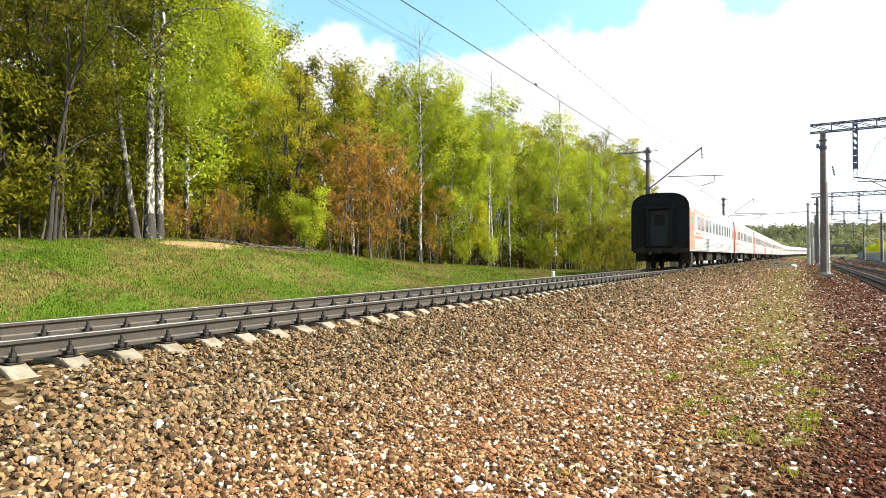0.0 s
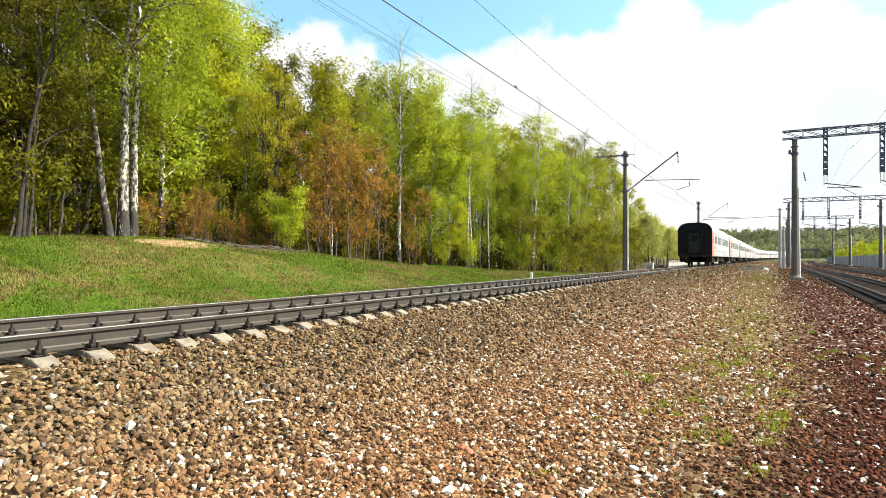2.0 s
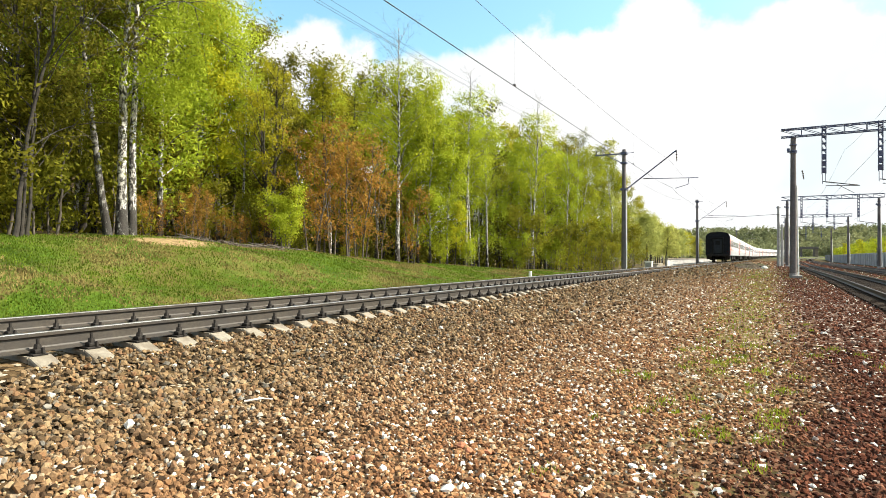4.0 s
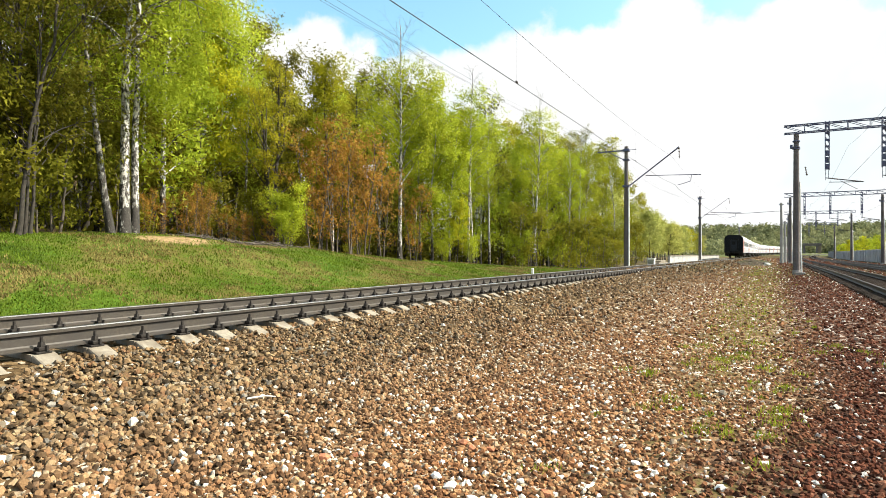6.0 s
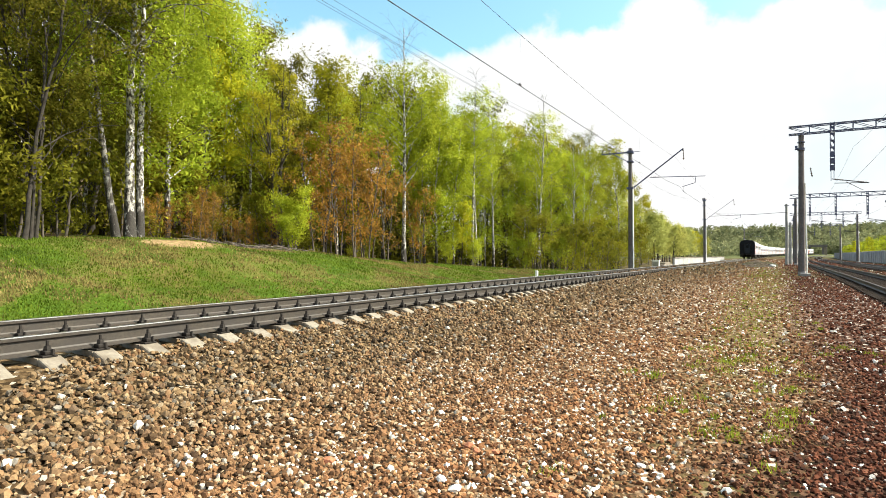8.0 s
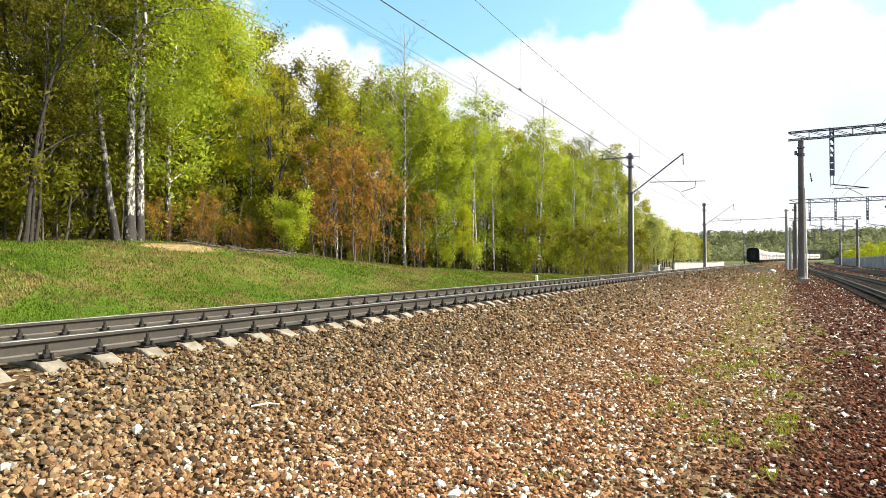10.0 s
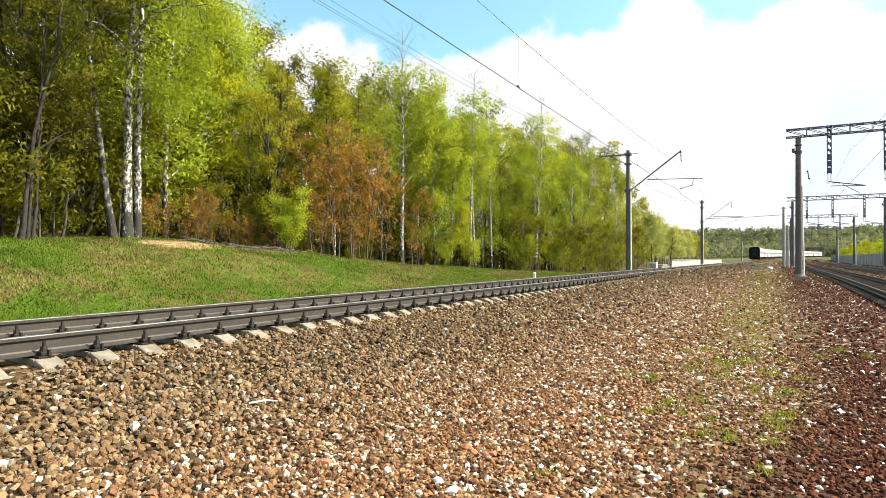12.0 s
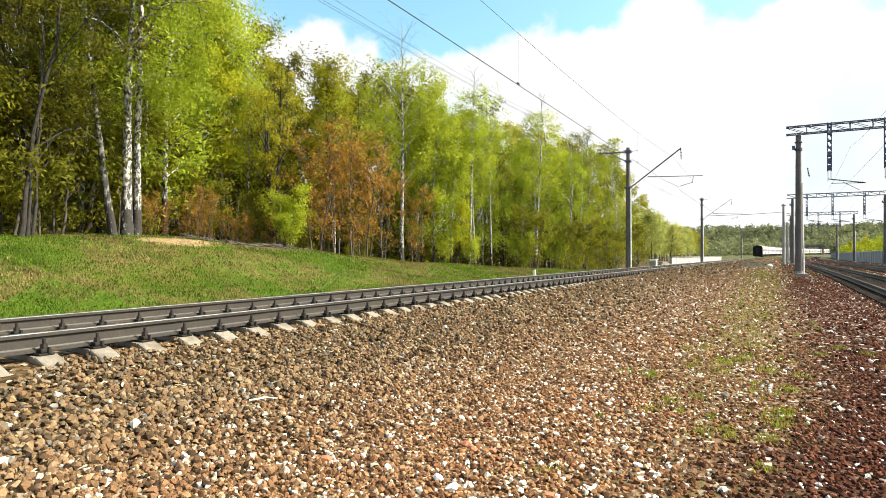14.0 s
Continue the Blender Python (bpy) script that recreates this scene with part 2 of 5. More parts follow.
M["steel"] = material("galvanised_steel", two_scale((0.16, 0.17, 0.20), (0.24, 0.25, 0.29), (0.12, 0.12, 0.15), 12, 1.5), 0.55, 0.5)
M["dark_steel"] = material("dark_lattice_steel", two_scale((0.065, 0.075, 0.13), (0.12, 0.13, 0.20), (0.085, 0.085, 0.13), 12, 1.5), 0.6, 0.3)
M["wire"] = material("old_copper_wire", lambda n: (0.035, 0.034, 0.036), 0.6, 0.6)
M["porcelain"] = material("brown_glazed_porcelain", two_scale((0.06, 0.03, 0.02), (0.09, 0.05, 0.035), (0.05, 0.03, 0.02), 20, 4), 0.25)
M["birch_bark"] = material("birch_bark", lambda n: bark_birch(n, 0.9), 0.85, bump=grain(14, 0.5, 0.02))
# birch bark greyed down: the shade on the leaning birch is in the colour
M["shade_bark"] = material("shaded_birch_bark", lambda n: bark_birch(n, 0.42), 0.9, bump=grain(12, 0.6, 0.02))
M["dark_bark"] = material("dark_bark", two_scale((0.017, 0.014, 0.012), (0.048, 0.040, 0.032), (0.032, 0.029, 0.02), 9, 1.2), 0.95, bump=grain(12, 0.8, 0.03))
M["twig"] = material("bare_twig", two_scale((0.055, 0.045, 0.035), (0.12, 0.10, 0.08), (0.08, 0.066, 0.055), 6, 1), 0.9)
M["leaf_birch"] = leaf_material("young_birch_leaf", (0.225, 0.285, 0.015), (0.54, 0.585, 0.055))
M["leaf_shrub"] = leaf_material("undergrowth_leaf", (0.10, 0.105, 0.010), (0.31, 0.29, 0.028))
M["leaf_olive"] = leaf_material("young_oak_leaf", (0.21, 0.205, 0.012), (0.54, 0.495, 0.038))
M["leaf_yellow"] = leaf_material("yellow_green_leaf", (0.28, 0.30, 0.012), (0.56, 0.54, 0.035))
# green darkened in the colour itself, for crowns standing in shade
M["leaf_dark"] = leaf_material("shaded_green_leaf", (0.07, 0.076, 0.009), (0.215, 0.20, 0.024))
M["leaf_rust"] = leaf_material("rust_brown_leaf", (0.23, 0.115, 0.020), (0.50, 0.28, 0.06))
# leaf colour darkened to paint the shade between the back trees
M["leaf_deep"] = leaf_material("shaded_wood_leaf", (0.065, 0.066, 0.007), (0.21, 0.19, 0.022))
M["leaf_willow"] = leaf_material("pale_willow_leaf", (0.27, 0.28, 0.06), (0.53, 0.52, 0.17))
# distance haze is mixed into this paler, bluer leaf colour
M["far_leaf"] = leaf_material("hazed_wood_leaf", (0.13, 0.145, 0.075), (0.34, 0.33, 0.165), 0.3, 0.014)
M["grass"] = leaf_material("grass_blade", (0.056, 0.092, 0.008), (0.160, 0.225, 0.025), 0.35, 0.7)
M["tuft"] = leaf_material("fresh_tuft_blade", (0.13, 0.185, 0.014), (0.34, 0.40, 0.04), 0.35, 0.7)
M["dry_grass"] = leaf_material("dry_grass_blade", (0.115, 0.088, 0.03), (0.27, 0.21, 0.085), 0.3, 0.7)
M["coach_white"] = material("coach_grey_white_paint", two_scale((0.50, 0.52, 0.56), (0.58, 0.60, 0.64), (0.43, 0.445, 0.475), 2.0, 0.35), 0.35)
M["coach_red"] = material("coach_red_paint", two_scale((0.52, 0.16, 0.11), (0.62, 0.23, 0.17), (0.45, 0.135, 0.095), 2.0, 0.4), 0.4)
M["coach_roof"] = material("coach_roof_grey", two_scale((0.46, 0.48, 0.51), (0.55, 0.57, 0.60), (0.36, 0.37, 0.39), 2.0, 0.4), 0.5)
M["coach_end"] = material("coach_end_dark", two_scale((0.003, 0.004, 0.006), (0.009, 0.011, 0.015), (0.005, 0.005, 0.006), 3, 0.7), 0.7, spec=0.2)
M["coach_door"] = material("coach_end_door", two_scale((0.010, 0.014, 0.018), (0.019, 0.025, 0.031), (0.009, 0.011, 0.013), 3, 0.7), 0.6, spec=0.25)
M["rubber"] = material("black_rubber", two_scale((0.006, 0.006, 0.007), (0.014, 0.014, 0.015), (0.01, 0.009, 0.008), 8, 1), 0.8, spec=0.2)
# base colour lightened to stand in for bright reflections on the panes
M["glass"] = material("coach_window_glass", lambda n: (0.16, 0.185, 0.21), 0.08)
M["lamp_red"] = material("red_lamp_lens", lambda n: (0.06, 0.006, 0.005), 0.25)


# ---------------------------------------------------------------- mesh helpers
def mesh_from(name, verts, faces, mats, smooth=False, index=None):
    """A mesh from arrays: verts (n, 3), faces (m, k)."""
    verts, faces = np.asarray(verts, np.float32), np.asarray(faces, np.int32)
    me = bpy.data.meshes.new(name)
    k = faces.shape[1]
    me.vertices.add(len(verts))
    me.vertices.foreach_set("co", verts.ravel())
    me.loops.add(faces.size)
    me.loops.foreach_set("vertex_index", faces.ravel())
    me.polygons.add(len(faces))
    me.polygons.foreach_set("loop_start", np.arange(0, faces.size, k, dtype=np.int32))
    me.polygons.foreach_set("loop_total", np.full(len(faces), k, np.int32))
    if index is not None:
        me.polygons.foreach_set("material_index", np.asarray(index, np.int32))
    me.update(calc_edges=True)
    me.polygons.foreach_set("use_smooth", np.full(len(faces), smooth))
    for m in (mats if isinstance(mats, (list, tuple)) else (mats,)):
        me.materials.append(m)
    return me


def part(name, bm, mat, parent=None, label=""):
    """Links a bmesh (or a mesh) as one mesh object under a thing or a part."""
    if isinstance(bm, bmesh.types.BMesh):
        me = bpy.data.meshes.new(name)
        bm.to_mesh(me)
        bm.free()
        for m in (mat if isinstance(mat, (list, tuple)) else (mat,)):
            me.materials.append(m)
    else:
        me = bm
    ob = new(name, me)
    ob.parent = parent
    if label:
        tagged(ob, label)
    return ob


def box(bm, x0, x1, y0, y1, z0, z1, bevel=0.0):
    r = bmesh.ops.create_cube(bm, size=1.0)
    bmesh.ops.transform(bm, verts=r["verts"], matrix=Matrix.Translation(((x0 + x1) / 2, (y0 + y1) / 2, (z0 + z1) / 2))
                        @ Matrix.Diagonal((x1 - x0, y1 - y0, z1 - z0, 1)))
    if bevel:
        es = list({e for v in r["verts"] for e in v.link_edges})
        bmesh.ops.bevel(bm, geom=es, offset=bevel, segments=2, affect="EDGES", profile=0.5)
    return bm


def one_box(*a, bevel=0.0):
    return box(bmesh.new(), *a, bevel=bevel)


def rod(bm, a, b, r, r2=None, sides=8):
    a, b = Vector(a), Vector(b)
    d = b - a
    m = Matrix.Translation((a + b) / 2) @ d.to_track_quat("Z", "Y").to_matrix().to_4x4()
    bmesh.ops.create_cone(bm, cap_ends=True, segments=sides, radius1=r, radius2=r if r2 is None else r2, depth=d.length, matrix=m)
    return bm


def extrude_profile(points, y0, y1, cap=True):
    """A closed outline in x, z drawn along y."""
    bm = bmesh.new()
    a = [bm.verts.new((x, y0, z)) for x, z in points]
    b = [bm.verts.new((x, y1, z)) for x, z in points]
    n = len(points)
    for i in range(n):
        bm.faces.new((a[i], a[(i + 1) % n], b[(i + 1) % n], b[i]))
    if cap:
        bm.faces.new(a[::-1])
        bm.faces.new(b)
    bmesh.ops.recalc_face_normals(bm, faces=bm.faces[:])
    return bm


# ---------------------------------------------------------------- lie of the land
TRACK_X = -6.87                 # axis of the main track
CURVE_Y, CURVE_R = 230.0, 1625.0


def smooth(a, b, t):
    t = min(1.0, max(0.0, (t - a) / (b - a)))
    return t * t * (3 - 2 * t)


def lerp_table(t, table):
    if t <= table[0][0]:
        return table[0][1]
    for (a, u), (b, v) in zip(table, table[1:]):
        if t <= b:
            return u + (v - u) * (t - a) / (b - a)
    return table[-1][1]


def rise(y):
    """How much the line climbs, far away."""
    return 0.006 * max(0.0, y - 190) ** 2 / (max(0.0, y - 190) + 120)


def bend(y):
    return max(0.0, y - CURVE_Y) ** 2 / (2 * CURVE_R)


def bend_right(y):
    """The station tracks begin to bend sooner, then follow the main line."""
    return max(0.0, min(y, 300.0) - 60) ** 2 / 12000 + max(0.0, bend(y) - bend(300.0))


CREST = ((6, 1.95), (14, 2.02), (19, 1.66), (27, 1.08), (35, 0.78), (43, 0.42), (52, -0.1), (70, -0.4), (400, -0.5))


def ground_z(x, y):
    b = bend(y)
    u = x - b
    z = 0.12 * smooth(10, 45, y) + rise(y)
    if u > -9.7:
        t = min(1.0, max(0.0, (-3.0 - u) / 3.1))
        z += 0.45 * (0.55 * t + 0.45 * t * t * (3 - 2 * t))
        if u < -8.6:
            z -= 0.26 * smooth(-8.6, -9.7, u)
    else:
        crest = lerp_table(y, CREST)
        low = 0.20
        z += low + (crest - low - 0.12 * smooth(10, 45, y)) * smooth(-10.2, -18.8, u)
        if u < -18.8:
            z += 0.045 * min(30, -18.8 - u) * smooth(60, 10, y) + 11.0 * smooth(-33, -64, u) * smooth(140, 60, y)
    # hills that close the view
    far = smooth(590, 760, y) * 23 + smooth(150, 420, abs(x - 60)) * 10 * smooth(150, 500, y)
    z += far
    if y < 250:
        z += (0.03 * noise.noise((x * 0.7, y * 0.7, 3.0)) + 0.11 * noise.noise((x * 0.33, y * 0.30, 8.0))) * smooth(-9.5, -12, u)
    return z


def spread(stops):
    out = []
    for (a, b, step) in stops:
        out += list(np.arange(a, b, step))
    return out + [stops[-1][1]]


def build_ground():
    xs = spread(((-1600, -200, 140), (-200, -60, 14), (-60, -22, 2.0), (-22, -9, 0.6), (-9, -3, 0.15), (-3, 3, 0.5), (3, 20, 1.7), (20, 80, 6), (80, 240, 20), (240, 1600, 136)))
    ys = spread(((-400, -40, 60), (-40, 0, 8), (0, 60, 0.8), (60, 300, 6), (300, 1000, 20), (1000, 3000, 200)))
    nx, ny = len(xs), len(ys)
    verts = [(x + bend(y) * smooth(300, 60, abs(x)), y, 0) for y in ys for x in xs]
    verts = [(x, y, ground_z(x, y)) for x, y, _ in verts]
    faces, index = [], []
    for j in range(ny - 1):
        for i in range(nx - 1):
            a = j * nx + i
            faces.append((a, a + 1, a + nx + 1, a + nx))
            cx, cy = (xs[i] + xs[i + 1]) / 2, (ys[j] + ys[j + 1]) / 2
            edge = lerp_table(cy, ((12, -20.8), (15.5, -20.0), (16.3, -17.4), (20, -17.4), (22, -17.8), (30, -18.0), (36, -15.8), (45, -12.5), (60, -11)))
            if cy > 330 or abs(cx) > 60:
                k = 3
            elif cx > -9.75 and cx < 22:
                k = 0
            elif cx < -9.75 and cx > edge and cy < 60:
                k = 1
            else:
                k = 2
            index.append(k)
    me = mesh_from("ground", verts, faces, (M["bed"], M["meadow"], M["litter"], M["far_land"]), True, index)
    tagged(new("ground", me), "stony railway ground with a grassy bank beside it", "ground", kind="structure")


build_ground()


# ---------------------------------------------------------------- tracks
RAIL_PROFILE = ((-0.075, 0), (0.075, 0), (0.075, 0.012), (0.02, 0.03), (0.010, 0.045), (0.010, 0.128), (0.036, 0.142), (0.0375, 0.172),
                (0.030, 0.18), (-0.030, 0.18), (-0.0375, 0.172), (-0.036, 0.142), (-0.010, 0.128), (-0.010, 0.045), (-0.02, 0.03), (-0.075, 0.012))


def rail(name, x_of, z_of, y_list, parent, worn=True):
    n = len(RAIL_PROFILE)
    verts, faces, index = [], [], []
    for y in y_list:
        for px, pz in RAIL_PROFILE:
            verts.append((x_of(y) + px, y, z_of(y) + pz))
    for j in range(len(y_list) - 1):
        for i in range(n):
            a, b = j * n + i, j * n + (i + 1) % n
            faces.append((a, b, b + n, a + n))
            index.append(1 if worn and i in (7, 8, 9) else 0)
    return part(name, mesh_from(name, verts, faces, (M["rail_side"], M["rail_head"]), False, index), None, parent)


SLEEPER_TOP, PITCH, SLEEPER_Y0 = 0.50, 0.4955, 2.97


def sleeper_mesh():
    bm = bmesh.new()
    for s in (-1, 1):
        x0, x1 = (-1.15, -0.93) if s < 0 else (0.93, 1.15)
        box(bm, x0, x1, -0.105, 0.105, -0.2, 0.0, 0.02)
        # the outer end falls away from the rail seat
        e0 = [v for v in bm.verts if v.co.x * s > 1.0]
        for v in e0:
            v.co.x += s * 0.04
            v.co.z -= 0.085
        box(bm, min(s * 0.3, s * 0.93), max(s * 0.3, s * 0.93), -0.105, 0.105, -0.2, -0.002, 0.0)
    box(bm, -0.3, 0.3, -0.09, 0.09, -0.2, -0.04, 0.0)
    me = bpy.data.meshes.new("sleeper")
    bm.to_mesh(me)
    bm.free()
    me.materials.append(M["sleeper"])
    return me


def fastening_mesh(name="fastening"):
    bm = bmesh.new()
    box(bm, -0.165, 0.165, -0.07, 0.07, 0.0, 0.020, 0.006)           # base plate
    for s in (-1, 1):
        x = s * 0.108
        box(bm, x - 0.045, x + 0.045, -0.045, 0.045, 0.020, 0.062, 0.012)   # clamp
        rod(bm, (x, 0, 0.06), (x, 0, 0.150), 0.016, sides=6)
        rod(bm, (x, 0, 0.055), (x, 0, 0.105), 0.040, 0.030, sides=6)       # nut
        rod(bm, (x + s * 0.05, 0.025, 0.02), (x + s * 0.05, 0.025, 0.075), 0.020, 0.014, sides=6)
    me = bpy.data.meshes.new(name)
    bm.to_mesh(me)
    bm.free()
    me.materials.append(M["iron"])
    return me


def build_main_track():
    track = tagged(new("railway_track"), "main railway track of rusty rails on concrete sleepers", "railway track", kind="structure")
    ys = spread(((-12, 60, 6), (60, 230, 10), (230, 760, 15)))
    zt = lambda y: SLEEPER_TOP + 0.024 + rise(y)
    rail("rail", lambda y: TRACK_X + 0.80 + bend(y), zt, ys, track)
    rail("rail", lambda y: TRACK_X - 0.80 + bend(y), zt, ys, track)
    sm, fm = sleeper_mesh(), fastening_mesh()
    for k in range(-10, 140):
        y = SLEEPER_Y0 + PITCH * k
        s = part("sleeper", sm, None, track)
        s.location = (TRACK_X + random.uniform(-0.015, 0.015), y, SLEEPER_TOP)
        if k < 70:
            for side in (-0.8, 0.8):
                f = part("fastening", fm, None, s)
                f.location = (side, random.uniform(-0.012, 0.012), 0)
    # the sleepers farther on, joined
    v0 = np.array([(x, y, z) for x in (-1.35, 1.35) for y in (-0.13, 0.13) for z in (-0.15, 0.0)])
    f0 = np.array([(0, 1, 3, 2), (4, 6, 7, 5), (0, 4, 5, 1), (2, 3, 7, 6), (1, 5, 7, 3)])
    vs, fs = [], []
    for i, k in enumerate(range(140, 900)):
        y = SLEEPER_Y0 + PITCH * k
        vs.append(v0 + (TRACK_X + bend(y), y, SLEEPER_TOP + rise(y)))
        fs.append(f0 + 8 * i)
    tagged(part("sleepers", mesh_from("sleepers", np.concatenate(vs), np.concatenate(fs), M["sleeper"]), None, track), kind="stuff")


build_main_track()


def build_station_track(x0):
    track = tagged(new("railway_track"), "station track with dark rusty rails in reddish ballast", "railway track", kind="structure")
    ys = spread(((5, 60, 5), (60, 640, 10)))
    zt = lambda y: 0.10 + 0.12 * smooth(10, 45, y) + rise(y)
    for s in (-0.8, 0.8):
        rail("rail", lambda y, s=s: x0 + s + bend_right(y), zt, ys, track, False)
    v0 = np.array([(x, y, z) for x in (-1.35, 1.35) for y in (-0.13, 0.13) for z in (-0.15, 0.0)])
    f0 = np.array([(0, 1, 3, 2), (4, 6, 7, 5), (0, 4, 5, 1), (2, 3, 7, 6), (1, 5, 7, 3)])
    vs, fs = [], []
    for i in range(700):
        y = 8 + 0.55 * i
        vs.append(v0 + (x0 + bend_right(y), y, zt(y) - 0.03))
        fs.append(f0 + 8 * i)
    tagged(part("sleepers", mesh_from("sleepers", np.concatenate(vs), np.concatenate(fs), M["old_sleeper"]), None, track), kind="stuff")


for x0 in (3.9, 8.5):
    build_station_track(x0)


# ---------------------------------------------------------------- train
COACH = 24.54


def line_point(s):
    """A point of the main track's axis at rail height, s metres along."""
    return Vector((TRACK_X + bend(s), s, 0.704 + rise(s)))


def coach_outline(w=1.55):
    pts = [(-w, 1.02), (-w, 3.35)]
    for i in range(1, 12):
        a = math.pi * i / 12
        pts.append((-w * math.copysign(abs(math.cos(a)) ** 0.62, math.cos(a)), 3.35 + 0.93 * math.sin(a) ** 0.8))
    return pts + [(w, 3.35), (w, 1.02)]


def build_bogie(parent, y):
    bogie = new("bogie")
    bogie.parent = parent
    bogie.location = (0, y, 0)
    bm = bmesh.new()
    for s in (-1, 1):
        box(bm, s * 1.02 - 0.09, s * 1.02 + 0.09, -1.7, 1.7, 0.52, 0.74, 0.03)
        for e in (-1.2, 1.2):
            box(bm, s * 1.02 - 0.14, s * 1.02 + 0.14, e - 0.17, e + 0.17, 0.34, 0.60, 0.04)     # axle box
            for q in (-0.3, 0.3):
                rod(bm, (s * 1.02, e + q, 0.42), (s * 1.02, e + q, 0.80), 0.10, sides=8)        # springs
        rod(bm, (s * 1.02, 0, 0.45), (s * 1.02, 0, 0.98), 0.15, sides=10)
        box(bm, s * 1.12 - 0.05, s * 1.12 + 0.05, -0.5, 0.5, 0.30, 0.46, 0.02)
    box(bm, -1.1, 1.1, -0.28, 0.28, 0.62, 0.95, 0.04)
    part("bogie_frame", bm, M["iron"], bogie)
    for e in (-1.2, 1.2):
        bm = bmesh.new()
        rod(bm, (-1.0, 0, 0), (1.0, 0, 0), 0.08, sides=8)
        for s in (-1, 1):
            rod(bm, (s * 0.74, 0, 0), (s * 0.87, 0, 0), 0.475, sides=24)
            rod(bm, (s * 0.71, 0, 0), (s * 0.74, 0, 0), 0.50, sides=24)
            for k in range(6):
                a = k * math.pi / 3
                rod(bm, (s * 0.865, 0.27 * math.cos(a), 0.27 * math.sin(a)), (s * 0.885, 0.27 * math.cos(a), 0.27 * math.sin(a)), 0.05, sides=6)
        w = part("wheelset", bm, M["iron"], bogie)
        w.location = (0, e, 0.475)
    return bogie


def build_coach():
    coach = tagged(new("passenger_coach"), "grey-white passenger coach with red ends and dark end wall", "train coach", group="coaches of the train")
    y0, y1 = 0.35, COACH - 0.35
    bm = extrude_profile(coach_outline(), y0 + 0.05, y1 - 0.05)
    roof_i = [f for f in bm.faces if f.calc_center_median().z > 3.42 and abs(f.normal.y) < 0.5]
    for f in roof_i:
        f.material_index = 1
        f.smooth = True
    part("body", bm, (M["coach_white"], M["coach_roof"]), coach)
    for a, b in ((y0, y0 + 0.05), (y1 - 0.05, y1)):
        part("end_wall", extrude_profile(coach_outline(1.56), a, b), M["coach_end"], coach, "near-black end wall")
    # gangway, end door and fittings at both ends
    for y, d in ((y0, -1), (y1, 1)):
        bm = bmesh.new()
        for s in (-1, 1):
            x = s * 0.62
            box(bm, x - 0.09, x + 0.09, min(y, y + d * 0.28), max(y, y + d * 0.28), 1.25, 3.35, 0.03)
        box(bm, -0.78, 0.78, min(y, y + d * 0.30), max(y, y + d * 0.30), 3.35, 3.50, 0.03)
        part("gangway_frame", bm, M["rubber"], coach, "black rubber gangway frame")
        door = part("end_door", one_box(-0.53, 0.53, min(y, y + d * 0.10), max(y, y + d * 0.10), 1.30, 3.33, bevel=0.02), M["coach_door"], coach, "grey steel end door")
        part("door_window", one_box(-0.28, 0.28, min(y + d * 0.10, y + d * 0.11), max(y + d * 0.10, y + d * 0.11), 2.45, 3.05), M["rubber"], door)
        bm = bmesh.new()
        box(bm, -1.45, 1.45, min(y, y + d * 0.10), max(y, y + d * 0.10), 0.92, 1.16, 0.02)
        for s in (-1, 1):
            rod(bm, (s * 0.87, y, 1.04), (s * 0.87, y + d * 0.42, 1.04), 0.09, sides=10)
            rod(bm, (s * 0.87, y + d * 0.42, 1.04), (s * 0.87, y + d * 0.47, 1.04), 0.22, sides=14)
        box(bm, -0.16, 0.16, min(y, y + d * 0.34), max(y, y + d * 0.34), 0.86, 1.14, 0.04)
        part("buffer_beam", bm, M["iron"], coach)
        for s in (-1, 1):
            part("tail_lamp", rod(bmesh.new(), (s * 1.25, y, 1.55), (s * 1.25, y + d * 0.05, 1.55), 0.06, sides=12), M["lamp_red"], coach, "unlit dark red tail lamp")
            part("handrail", rod(bmesh.new(), (s * 1.38, y + d * 0.05, 1.2), (s * 1.38, y + d * 0.05, 2.2), 0.015, sides=6), M["iron"], coach)
            part("step", one_box(min(s * 0.95, s * 1.5), max(s * 0.95, s * 1.5), y - d * 1.1 - 0.3, y - d * 1.1 + 0.3, 0.42, 1.0, bevel=0.02), M["iron"], coach)
    # windows, doors and ribs along both sides
    win = [3.6 + 1.72 * i for i in range(11)]
    for s in (-1, 1):
        x = s * 1.55
        for i, wy in enumerate(win):
            f = part("window", one_box(min(x, x + s * 0.02), max(x, x + s * 0.02), wy - 0.56, wy + 0.56, 2.18, 3.14, bevel=0.01), M["coach_white"], coach)
            part("pane", one_box(min(x + s * 0.02, x + s * 0.024), max(x + s * 0.02, x + s * 0.024), wy - 0.48, wy + 0.48, 2.26, 3.06), M["glass"], f)
        for dy, door_paint in ((1.35, "coach_red"), (COACH - 1.35, "coach_white")):
            d = part("side_door", one_box(min(x, x + s * 0.012), max(x, x + s * 0.012), dy - 0.45, dy + 0.45, 1.08, 3.22, bevel=0.005), M[door_paint], coach)
            part("door_window", one_box(min(x + s * 0.012, x + s * 0.018), max(x + s * 0.012, x + s * 0.018), dy - 0.26, dy + 0.26, 2.2, 2.95), M["glass"], d)
